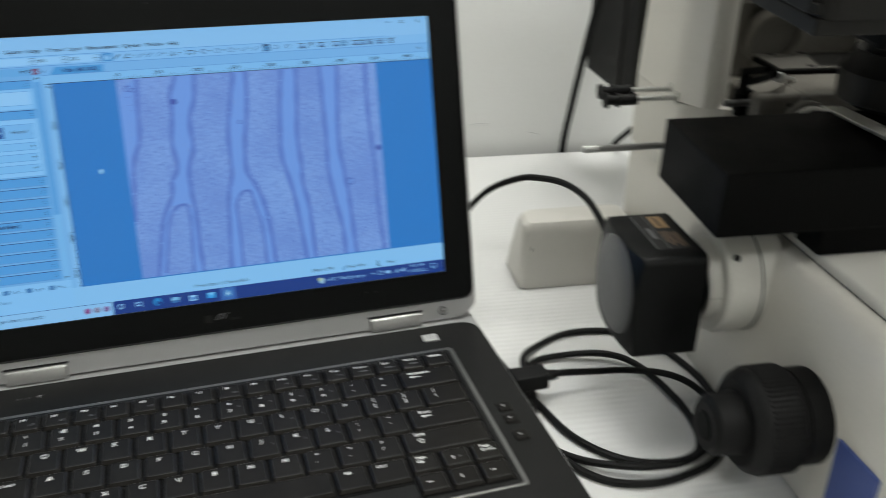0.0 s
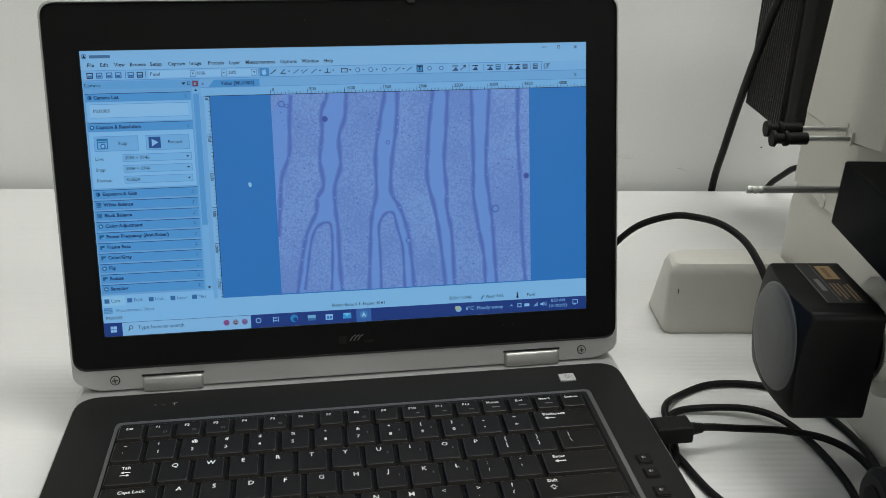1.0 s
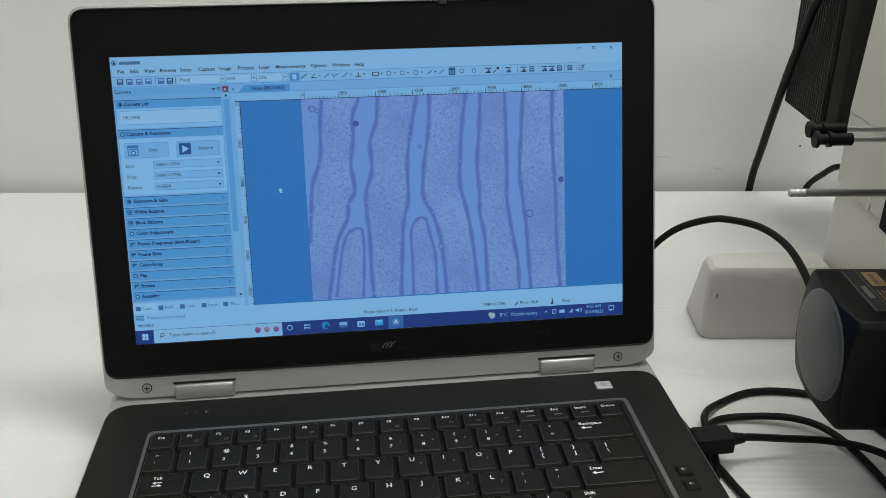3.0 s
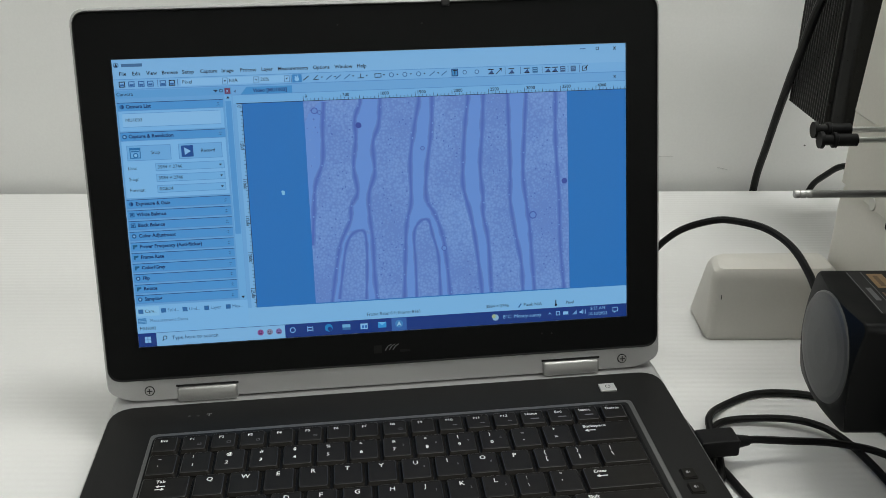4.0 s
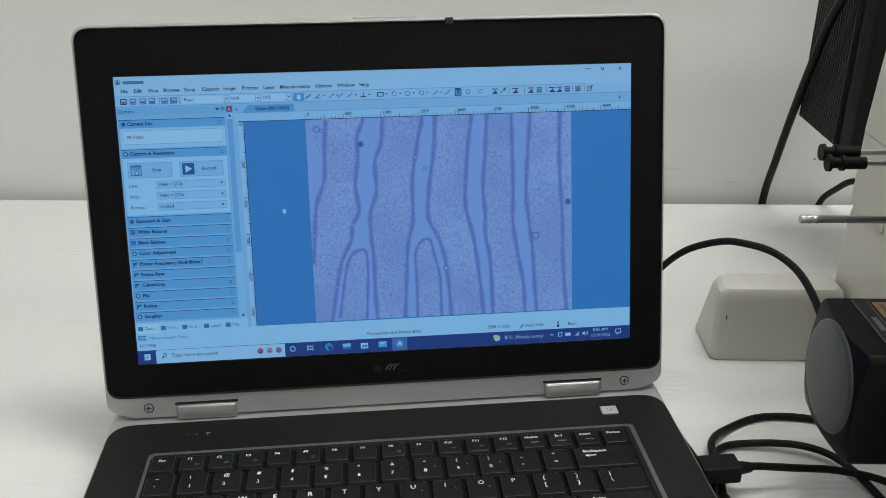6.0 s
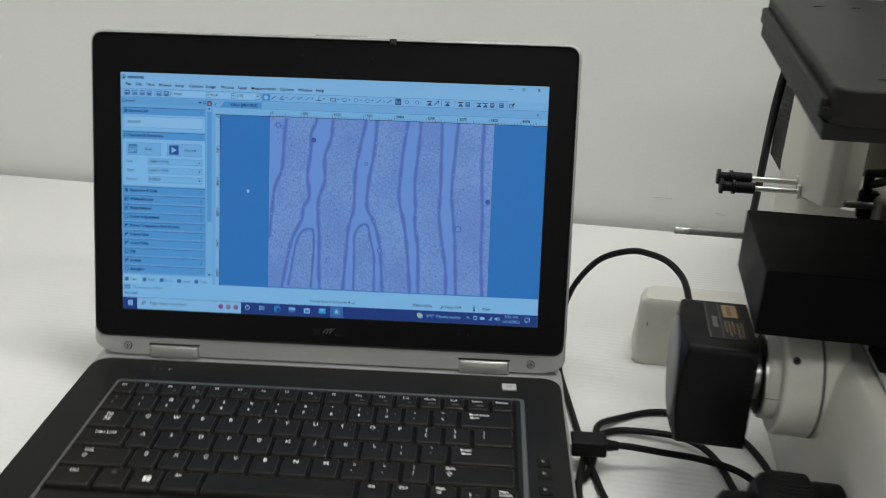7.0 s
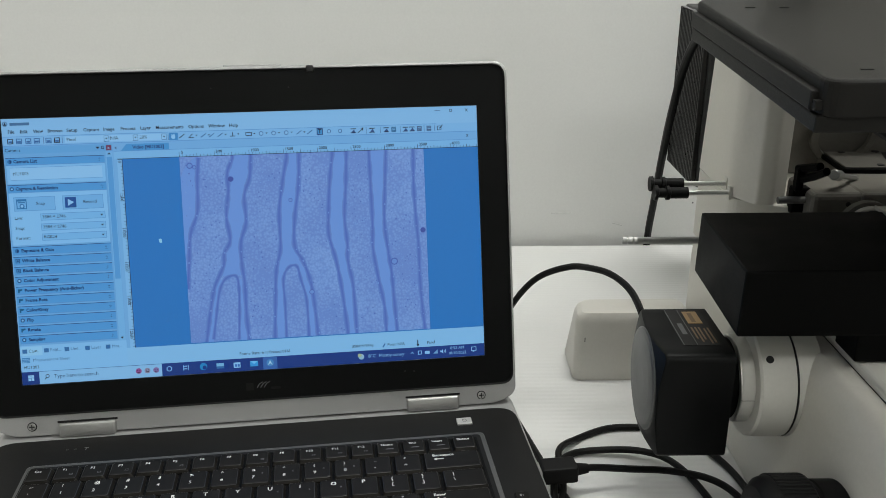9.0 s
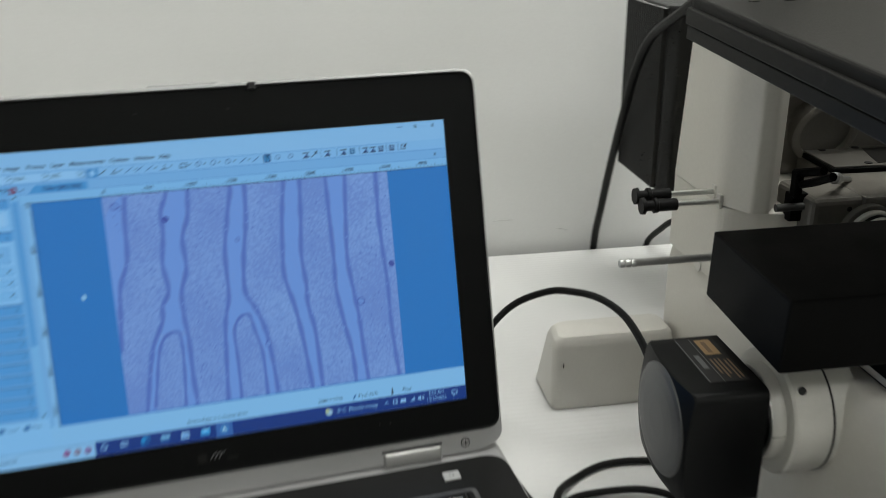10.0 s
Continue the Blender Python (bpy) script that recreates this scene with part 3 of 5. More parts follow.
class Pane:
    """Collects flat shapes and lettering of one region of the display into one mesh."""

    def __init__(self, name, label=""):
        self.name, self.label, self.bm, self.mats = name, label, bmesh.new(), []

    def slot(self, m):
        if m not in self.mats:
            self.mats.append(m)
        return self.mats.index(m)

    def rect(self, x0, y0, x1, y1, c, lv=1):
        self.poly([(x0, y0), (x0, y1), (x1, y1), (x1, y0)], c, lv)

    def poly(self, pts, c, lv=1):
        f = self.bm.faces.new([self.bm.verts.new((sx(a), sy(b), 0.0002 + lv * 0.00008)) for a, b in pts])
        f.material_index = self.slot(glow(*c))
        f.normal_update()
        if f.normal.z < 0:
            f.normal_flip()

    def disc(self, x, y, r, c, lv=2, n=14):
        self.poly([(x + r * math.cos(2 * math.pi * k / n), y + r * math.sin(2 * math.pi * k / n)) for k in range(n)], c, lv)

    def outline(self, x0, y0, x1, y1, c, w=1.4, lv=2):
        self.rect(x0, y0, x1, y0 + w, c, lv)
        self.rect(x0, y1 - w, x1, y1, c, lv)
        self.rect(x0, y0, x0 + w, y1, c, lv)
        self.rect(x1 - w, y0, x1, y1, c, lv)

    def text(self, s, x, y, size, c, lv=3, align="LEFT", turn=0, bold=0.0):
        k = 0.174 / 768
        b = words(s, size * k, 0, 0, 0, align, bold=bold * k)
        bmesh.ops.rotate(b, verts=b.verts[:], cent=(0, 0, 0), matrix=Matrix.Rotation(radians(turn), 3, "Z"))
        bmesh.ops.translate(b, verts=b.verts[:], vec=(sx(x), sy(y), 0.0002 + lv * 0.00008))
        i = self.slot(glow(*c))
        for f in b.faces:
            f.material_index = i
        me = bpy.data.meshes.new("scratch")
        b.to_mesh(me)
        b.free()
        self.bm.from_mesh(me)
        bpy.data.meshes.remove(me)

    def done(self):
        return part(self.name, self.bm, self.mats[0], panel, self.label, mats=self.mats[1:])


INK, GREY, PALE, WHITE, MID, BLUE = (8, 16, 34), (84, 116, 156), (174, 208, 240), (186, 217, 246), (112, 160, 212), (52, 132, 200)
DEEP, TASK, TITLE = (30, 66, 118), (22, 62, 134), (18, 58, 104)

p = Pane("menu_bar", "pale menu and title bar with small lettering")
p.rect(0, 0, 1366, 50, PALE, 1)
p.disc(10, 14, 7, GREY, 2)
p.disc(10, 14, 5, PALE, 3)
p.poly([(6, 18), (10, 9), (14, 18)], INK, 4)
p.rect(23, 11, 76, 19, (92, 124, 160), 2)
for s, x in (("File", 16), ("Edit", 49), ("View", 85), ("Browse", 124), ("Setup", 176), ("Capture", 222), ("Image", 277), ("Process", 325), ("Layer", 380), ("Measurements", 423), ("Options", 515), ("Window", 572), ("Help", 631)):
    p.text(s, x, 37, 9.2, INK, bold=0.22)
p.rect(1238, 10.5, 1254, 12.5, GREY, 2)
p.outline(1283, 8, 1291, 16, INK)
p.text("x", 1335, 11, 13, INK, align="CENTER")
p.done()

p = Pane("tool_bar", "row of small tool icons")
p.rect(0, 50, 1366, 76, (164, 202, 238), 1)
p.rect(0, 50, 1242, 51.3, MID, 2)
p.rect(0, 75.5, 1366, 77, MID, 2)
for i, x in enumerate((21, 45, 70, 93, 125, 148)):
    p.outline(x - 8, 56, x + 8, 71, INK if i in (0, 5) else (60, 110, 165), 2.2)
    p.rect(x - 5, 63, x + 5, 68, (60, 110, 165), 2)
for s, x, xr in (("Pixel", 174, 291), ("N/A", 294, 372), ("20%", 376, 452)):
    p.rect(x - 4, 54, xr, 72, WHITE, 2)
    p.outline(xr - 14, 55, xr, 72, GREY, 1.2, 3)
    p.poly([(xr - 10, 61), (xr - 4, 61), (xr - 7, 66)], INK, 4)
    p.text(s, x, 63, 9.2, INK, 4)
p.rect(459, 53, 484, 74, (72, 150, 205), 2)
p.disc(471, 65, 6, WHITE, 3)
p.rect(466, 57, 469, 65, WHITE, 3)
p.rect(472, 56, 475, 65, WHITE, 3)
for k, x in enumerate((495, 521, 556, 580, 604, 640, 686, 722, 758, 795, 832, 864)):
    c = INK if k in (0, 1, 5, 6) else (70, 110, 160)
    if k in (6,):
        p.outline(x - 9, 58, x + 9, 69, c, 1.8)
    elif k in (7, 8, 9):
        p.disc(x, 63, 6.5, c, 2)
        p.disc(x, 63, 4.6, PALE, 3)
    elif k == 5:
        p.rect(x - 8, 67, x + 8, 69, c, 2)
        p.rect(x - 1, 57, x + 1, 69, c, 2)
    elif k == 1:
        p.poly([(x - 8, 69), (x + 4, 57), (x + 6, 58), (x - 4, 67), (x + 8, 67), (x + 8, 69)], c, 2)
    else:
        p.poly([(x - 8, 68), (x + 7, 57), (x + 8, 59), (x - 7, 70)], c, 2)
    if k not in (0, 3, 11):
        p.poly([(x + 13, 61), (x + 19, 61), (x + 16, 65)], INK, 2)
p.outline(884, 53, 902, 73, DEEP, 2.4)
p.rect(886.4, 55, 899.6, 71, (84, 160, 210), 2)
p.text("T", 893, 63, 11, INK, 4, "CENTER", bold=0.6)
for k, x in enumerate((920, 953, 992, 1013, 1048, 1090, 1113, 1148, 1168, 1190, 1219, 1252)):
    if k == 3:
        p.poly([(x - 8, 70), (x + 5, 58), (x - 1, 57), (x + 9, 55), (x + 7, 66), (x + 5, 60), (x - 6, 71)], INK, 2)
    elif k in (0, 1):
        p.disc(x, 63, 6, (70, 110, 160), 2)
        p.disc(x, 63, 4.2, PALE, 3)
    elif k in (6, 9, 10):
        p.rect(x - 7, 56, x + 7, 71, (64, 120, 160) if k == 6 else (80, 104, 140), 2)
        p.rect(x - 5, 59, x + 5, 60.5, PALE, 3)
        p.rect(x - 5, 64, x + 5, 65.5, PALE, 3)
    elif k == 11:
        p.outline(x - 8, 57, x + 5, 70, INK, 1.6)
        p.poly([(x - 2, 64), (x + 8, 54), (x + 9, 56), (x, 66)], INK, 3)
    else:
        p.rect(x - 8, 57, x + 8, 59.5, INK, 2)
        p.rect(x - 8, 69, x + 8, 71, INK, 2)
        p.poly([(x - 6, 69), (x + 2, 60), (x + 7, 69)], (60, 90, 140), 2)
for x in (111, 162, 456, 1030, 1072, 1132, 1204, 1236):
    p.rect(x, 54, x + 1.3, 73, GREY, 2)
p.done()

p = Pane("side_panel", "list of camera settings")
p.rect(2, 79, 299, 652, (140, 186, 228), 1)
p.rect(2, 79, 299, 99, (128, 182, 226), 2)
p.text("Camera", 4, 89, 9.2, INK, 4)
p.poly([(252, 86), (264, 86), (258, 92)], INK, 4)
p.outline(268, 84, 276, 92, INK, 1.4, 4)
p.rect(281, 82, 296, 97, (150, 60, 90), 3)
p.text("x", 288, 89, 10, WHITE, 4, "CENTER")


def heading(y0, y1, s, x=25):
    p = Pane("setting_heading")
    p.rect(4, y0, 275, y1, (104, 170, 222), 3)
    p.rect(4, y0, 275, y0 + 1.5, DEEP, 4)
    p.rect(4, y1 - 1.5, 275, y1, MID, 4)
    y = (y0 + y1) / 2
    shape = len(s) % 4
    if shape == 0:
        p.disc(15, y, 6, (24, 92, 140), 4)
        p.disc(15, y, 3, PALE, 5)
    elif shape == 1:
        p.outline(9, y - 6, 21, y + 6, (24, 92, 140), 2, 4)
        p.disc(15, y, 3, (24, 92, 140), 5)
    elif shape == 2:
        p.poly([(9, y - 5), (21, y - 5), (21, y - 1), (13, y + 2), (13, y + 6), (9, y + 6)], (24, 104, 140), 4)
    else:
        p.disc(15, y, 6, (60, 126, 176), 4)
        p.poly([(15, y - 6), (20, y - 3), (20, y + 3), (15, y + 6)], (18, 70, 120), 5)
    p.text(s, x, y, 9.0, TITLE, 5, bold=0.42)
    for d in (-3.5, 2):
        p.poly([(258, y + d + 3), (262, y + d), (266, y + d + 3), (262, y + d + 1.4)], INK, 5)
    p.done()


heading(110, 132, "Camera List")
p.rect(5, 132, 274, 184, (166, 208, 244), 2)
p.rect(14, 138, 266, 174, WHITE, 3)
p.rect(14, 138, 266, 139, MID, 4)
p.rect(14, 173, 266, 174, MID, 4)
p.text("MU1003", 21, 156, 8.6, INK, 5)
heading(187, 210, "Capture & Resolution")
p.rect(5, 210, 274, 360, (172, 212, 246), 2)
main = p
for x0, s, tx in ((17, "Snap", 78), (150, "Record", 207)):
    p = Pane("picture_button")
    p.rect(x0, 222, x0 + 113, 262, (150, 196, 236), 3)
    p.outline(x0, 222, x0 + 113, 262, MID, 1.2, 4)
    p.text(s, tx, 242, 8.8, INK, 5)
    if s == "Snap":
        p.outline(24, 228, 52, 256, (30, 122, 176), 2.5, 4)
        p.rect(24, 228, 52, 234, (30, 122, 176), 4)
        p.rect(28, 236, 48, 239, (30, 122, 176), 5)
        p.disc(39, 248, 7, (30, 122, 176), 5)
        p.disc(39, 248, 4, WHITE, 6)
    else:
        p.rect(157, 227, 188, 257, (30, 88, 156), 4)
        p.poly([(165, 232), (165, 252), (182, 242)], WHITE, 5)
    p.done()
for i, (s, v) in enumerate((("Live:", "3584 × 2746"), ("Snap:", "3584 × 2746"), ("Format:", "RGB24"))):
    y = 281 + i * 29
    p = Pane("setting_field")
    p.text(s, 16, y + 1, 8.6, INK, 4)
    p.rect(87, y - 10, 266, y + 10, (156, 202, 240), 3)
    p.outline(87, y - 10, 266, y + 10, MID, 1.2, 4)
    p.text(v, 92, y, 8.6, INK, 5)
    p.poly([(252, y - 2), (260, y - 2), (256, y + 3)], INK, 5)
    p.done()
for i, s in enumerate(("Exposure & Gain", "White Balance", "Black Balance", "Color Adjustment", "Power Frequency (Anti-flicker)", "Frame Rate", "Color/Gray", "Flip", "Rotate", "Sampling")):
    heading(364 + i * 28.8, 388 + i * 28.8, s, 27)
p = main
p.rect(279, 100, 298, 652, (152, 198, 236), 2)
p.rect(281, 116, 296, 470, (112, 172, 222), 3)
p.poly([(284, 109), (293, 109), (288.5, 103)], INK, 4)
p.poly([(284, 642), (293, 642), (288.5, 648)], INK, 4)
p.rect(0, 653, 299, 730, (170, 210, 244), 2)
p.rect(2, 656, 62, 682, (188, 222, 246), 3)
for s, x, c in (("Cam...", 24, INK), ("Fold...", 84, GREY), ("Und...", 141, GREY), ("Layer", 199, GREY), ("Mea...", 257, GREY)):
    p.text(s, x, 669, 8.8, c, 5)
    p.rect(x - 17, 663, x - 4, 675, (62, 120, 172), 4)
p.rect(4, 688, 26, 703, (70, 140, 190), 4)
for k in range(3):
    p.rect(5, 691.5 + k * 4, 25, 692.7 + k * 4, WHITE, 5)
p.text("Measurement Sheet", 34, 696, 8.8, (96, 128, 166), 4)
p.text("MU1003", 7, 717, 8.6, INK, 4)
p.done()

p = Pane("ruler", "tab and pixel rulers round the picture")
p.rect(301, 79, 1366, 101, (150, 192, 232), 1)
p.rect(301, 101, 1366, 124, (160, 202, 238), 1)
p.poly([(322, 100), (338, 81), (457, 81), (457, 100)], (92, 164, 216), 2)
p.text("Video [MU1003]", 355, 91, 9.0, DEEP, 4, bold=0.4)
p.poly([(304, 91), (310, 87), (310, 95)], GREY, 3)
p.text("x", 1335, 88, 11, INK, 3, "CENTER")
p.rect(301, 100, 1366, 101.3, MID, 2)
p.rect(309, 122.5, 1366, 124, INK, 2)
p.rect(309, 124, 324, 677, (168, 206, 240), 1)
p.rect(322.5, 124, 324, 677, INK, 2)
for k in range(-16, 89):
    x = 484 + k * 9.97
    if x < 326 or x > 1362 or k < 0:
        continue
    p.rect(x, 110 if k % 10 == 0 else (117 if k % 5 else 114), x + 1.2, 123, INK, 3)
    if k % 10 == 0:
        p.text(str(k * 50), x + 5, 111, 8.4, INK, 4, bold=0.15)
for k in range(0, 56):
    y = 124 + k * 9.97
    p.rect(311 if k % 10 == 0 else 318, y, 324, y + 1.2, INK, 3)
    if k % 10 == 0:
        p.text(str(k * 50), 315, y + 4, 8.0, INK, 4, "LEFT", -90, bold=0.15)
p.done()

p = Pane("workspace", "plain blue area round the picture")
p.rect(324, 124, 1366, 677, BLUE, 1)
p.poly([(410, 361), (415, 358), (420, 362), (419, 371), (413, 371)], (200, 226, 240), 3)
p.done()

p = Pane("status_bar", "pale bar with frame rate and picture size")
p.rect(299, 677, 1366, 730, (172, 210, 242), 1)
p.text("Frame Rate: 6.1; Frame: 8161", 622, 716, 8.8, INK)
p.text("3584 × 2746", 958, 715, 8.8, INK)
p.text("Pixel: N/A", 1066, 716, 8.8, INK)
p.poly([(1050, 722), (1058, 711), (1061, 713), (1053, 724)], (60, 110, 165), 2)
p.rect(1158, 708, 1161, 724, INK, 2)
p.disc(1159.5, 722, 3.5, INK, 2)
p.text("Pixel", 1188, 717, 8.8, INK)
p.done()

p = Pane("task_bar", "dark blue taskbar with icons, weather, time and date")
p.rect(0, 730, 1366, 768, TASK, 1)
for a, b in ((17, 740), (25.5, 740), (17, 749), (25.5, 749)):
    p.rect(a, b, a + 7.5, b + 8, WHITE, 2)
p.rect(48, 731, 395, 768, (176, 210, 240), 2)
p.disc(71, 745, 5.5, INK, 3)
p.disc(71, 745, 3.8, (176, 210, 240), 4)
p.poly([(65, 750), (67, 748), (69, 750), (64, 755), (63, 754)], INK, 3)
p.text("Type here to search", 89, 747, 10.5, (52, 78, 112), 4)
for x, c in ((328, (190, 90, 150)), (353, (180, 150, 170)), (378, (170, 120, 170))):
    p.disc(x, 748, 8.5, c, 3)
    p.rect(x - 4, 745, x - 2, 747.5, INK, 4)
    p.rect(x + 2, 745, x + 4, 747.5, INK, 4)
    p.rect(x - 4, 750.5, x + 4, 752.5, INK, 4)
p.disc(416, 747, 8, WHITE, 2)
p.disc(416, 747, 5.6, TASK, 3)
for a, b, c, d in ((456, 741, 468, 744), (456, 749, 468, 752), (470, 739, 472, 755), (456, 739, 458, 755)):
    p.rect(a, b, c, d, WHITE, 2)
p.disc(515, 747, 11, (40, 150, 205), 2)
p.disc(518, 750, 6, TASK, 3)
p.rect(553, 740, 575, 756, (150, 196, 226), 2)
p.rect(553, 749, 575, 756, (72, 120, 170), 3)
p.rect(603, 741, 623, 757, WHITE, 2)
p.rect(607, 746, 613, 754, (60, 120, 190), 3)
p.rect(615, 746, 621, 754, (60, 120, 190), 3)
p.rect(652, 740, 675, 756, (70, 170, 226), 2)
p.poly([(652, 740), (675, 740), (663.5, 749)], (150, 214, 246), 3)
p.rect(690, 731, 732, 768, (70, 112, 176), 2)
p.disc(711, 748, 11, (90, 150, 200), 3)
p.poly([(704, 755), (711, 740), (718, 755), (711, 750)], (214, 226, 236), 4)
p.disc(985, 748, 9, (190, 206, 220), 2)
p.disc(980, 744, 6, (220, 206, 150), 3)
p.text("8°C  Mostly sunny", 1006, 748, 10.2, WHITE, 3)
p.poly([(1135, 750), (1141, 743), (1147, 750), (1141, 746.5)], WHITE, 3)
p.outline(1159, 741, 1171, 753, WHITE, 2)
p.rect(1180, 743, 1195, 752, WHITE, 2)
p.poly([(1206, 753), (1220, 740), (1220, 753)], (150, 180, 214), 3)
p.poly([(1228, 745), (1232, 745), (1237, 740), (1237, 754), (1232, 750), (1228, 750)], WHITE, 3)
p.rect(1240, 743, 1241.5, 751, WHITE, 3)
p.rect(1244, 741, 1245.5, 753, WHITE, 3)
p.text("8:53 AM", 1281, 739, 8.6, WHITE, 3, "CENTER")
p.text("10/10/2022", 1281, 755, 8.6, WHITE, 3, "CENTER")
p.outline(1325, 739, 1341, 752, WHITE, 1.8)
p.poly([(1329, 752), (1335, 752), (1329, 757)], WHITE, 3)
p.done()

# ---- the specimen picture: pale purple tissue with wavy cell walls ----
M_TISSUE = bpy.data.materials.new("tissue_picture")
M_TISSUE.use_nodes = True
nt = M_TISSUE.node_tree
pb = nt.nodes["Principled BSDF"]
pb.inputs["Base Color"].default_value = (0.01, 0.01, 0.012, 1)
pb.inputs["Roughness"].default_value = 0.45
tc = nt.nodes.new("ShaderNodeTexCoord")
n1 = nt.nodes.new("ShaderNodeTexNoise")
n1.inputs["Scale"].default_value = 22
n2 = nt.nodes.new("ShaderNodeTexVoronoi")
n2.inputs["Scale"].default_value = 620
mx = nt.nodes.new("ShaderNodeMath")
mx.operation = "MULTIPLY_ADD"
mx.inputs[1].default_value = 0.60
r1 = nt.nodes.new("ShaderNodeValToRGB")
r1.color_ramp.elements[0].position, r1.color_ramp.elements[0].color = 0.48, (*lin((160, 179, 228)), 1)
r1.color_ramp.elements[1].position, r1.color_ramp.elements[1].color = 0.92, (*lin((132, 151, 211)), 1)
for n in (n1, n2):
    nt.links.new(tc.outputs["Object"], n.inputs["Vector"])
nt.links.new(n2.outputs["Distance"], mx.inputs[0])
nt.links.new(n1.outputs[0], mx.inputs[2])
nt.links.new(mx.outputs[0], r1.inputs[0])
back = nt.nodes.new("ShaderNodeVectorMath")
back.operation = "MULTIPLY"
back.inputs[1].default_value = SCREEN
nt.links.new(r1.outputs[0], back.inputs[0])
nt.links.new(back.outputs[0], pb.inputs["Emission Color"])
pb.inputs["Emission Strength"].default_value = 1.0
part("specimen_picture", box(sx(484), sy(674), 0.0002, sx(1200), sy(124), 0.00036), M_TISSUE, panel, "live picture of pale purple tissue with wavy cell walls")

# cell walls of the picture, as soft dark bands with paler channels between them
WALLS = {
    "a": [(538, 127), (531, 194), (526, 284), (502, 352), (493, 436), (485, 513)],
    "b": [(635, 133), (618, 175), (618, 227), (608, 303), (615, 372), (596, 410), (591, 449), (562, 510), (546, 580), (529, 674)],
    "c": [(688, 132), (681, 192), (663, 244), (664, 321), (646, 379), (645, 444), (650, 507), (650, 602), (654, 674)],
    "d": [(792, 136), (777, 203), (762, 295), (760, 403), (745, 465), (738, 543), (730, 670)],
    "e": [(828, 137), (822, 221), (807, 312), (802, 397), (824, 445), (842, 501), (851, 565), (859, 678)],
    "f": [(926, 133), (915, 209), (907, 301), (905, 371), (923, 450), (936, 538), (948, 668)],
    "g": [(968, 135), (962, 226), (954, 319), (959, 397), (958, 452), (970, 524), (975, 669)],
    "h": [(1035, 130), (1036, 214), (1037, 338), (1035, 416), (1048, 512), (1062, 593), (1065, 672)],
    "i": [(1086, 132), (1079, 231), (1073, 340), (1082, 435), (1089, 499), (1092, 563), (1098, 669)],
    "j": [(1168, 130), (1166, 235), (1169, 328), (1174, 423), (1174, 519), (1179, 616), (1183, 666)],
    "k": [(550, 667), (562, 596), (575, 526), (594, 488), (625, 480), (632, 514), (630, 585), (624, 672)],
    "l": [(764, 676), (765, 576), (764, 497), (781, 463), (805, 460), (815, 500), (829, 564), (831, 677)],
}


def resample(points, n=48):
    path = smooth_path([(a, b, 0) for a, b in points], 10)
    ys = [q.y for q in path]
    return [path[min(range(len(path)), key=lambda i: abs(ys[i] - (124 + 550 * k / n)))] for k in range(n + 1)]


def clamp_px(a, b):
    return (min(max(a, 484), 1200), min(max(b, 124), 674))


rng = random.Random(5)
CHANNEL, CELL, CORE = (142, 167, 227), (136, 156, 214), (108, 122, 195)


def channel(left, right, y0, y1):
    """A smooth pale strip between two walls."""
    p = Pane("pale_channel")
    left, right = resample(left), resample(right)
    for k in range(48):
        a, c = 124 + 550 * k / 48, 124 + 550 * (k + 1) / 48
        if a >= y0 - 6 and c <= y1 + 6 and right[k].x > left[k].x and right[k + 1].x > left[k + 1].x:
            p.poly([(left[k].x, a), (left[k + 1].x, c), (right[k + 1].x, c), (right[k].x, a)], CHANNEL, 3)
    p.done()


for a, c, low in (("b", "c", 478), ("d", "e", 456), ("f", "g", 674), ("h", "i", 674)):
    channel(WALLS[a], WALLS[c], 124, low)
for a, arch, c, top in (("b", "k", "c", 486), ("d", "l", "e", 462)):
    channel(WALLS[a], WALLS[arch][3::-1], top, 674)
    channel(WALLS[arch][4:], WALLS[c], top, 674)
channel([(530, 124), (490, 172), (484, 250), (484, 674)], WALLS["a"], 124, 470)
for n, pts in WALLS.items():
    p = Pane("cell_wall")
    path = smooth_path([(a, b, 0) for a, b in pts], 8)
    if n not in "akl":
        path = [Vector((path[0].x, 124, 0))] + path + [Vector((path[-1].x, 674, 0))]
    thin = 0.72 if n in "kl" else 1.0
    wobble = [0.86 + 0.16 * math.sin(k * 0.8 + ord(n)) + 0.22 * rng.random() for k in range(len(path))]
    bands = ((0.5, 0.10), (0.41, 0.25), (0.33, 0.45), (0.25, 0.65), (0.17, 0.85), (0.09, 1.0))
    offsets = [-b for b, f in bands] + [b for b, f in reversed(bands)]
    shades = [f for b, f in bands] + [f for b, f in reversed(bands[:-1])]
    slots = [p.slot(glow(*(round(u * (1 - f) + v * f) for u, v in zip(CELL, CORE)))) for f in shades]
    rows = []
    for k, q in enumerate(path):
        d = (path[min(k + 1, len(path) - 1)] - path[max(k - 1, 0)])
        d = Vector((d.y, -d.x, 0))
        d = d.normalized() if d.length > 0 else Vector((1, 0, 0))
        ring = [clamp_px(q.x + d.x * o * 15 * thin * wobble[k], q.y + d.y * o * 15 * thin * wobble[k]) for o in offsets]
        rows.append([p.bm.verts.new((sx(a), sy(b), 0.0006)) for a, b in ring])
    for r0, r1 in zip(rows, rows[1:]):
        for m, slot in enumerate(slots):
            f = p.bm.faces.new((r0[m], r1[m], r1[m + 1], r0[m + 1]))
            f.material_index = slot
            f.normal_update()
            if f.normal.z < 0:
                f.normal_flip()
    p.done()
p = Pane("picture_specks")
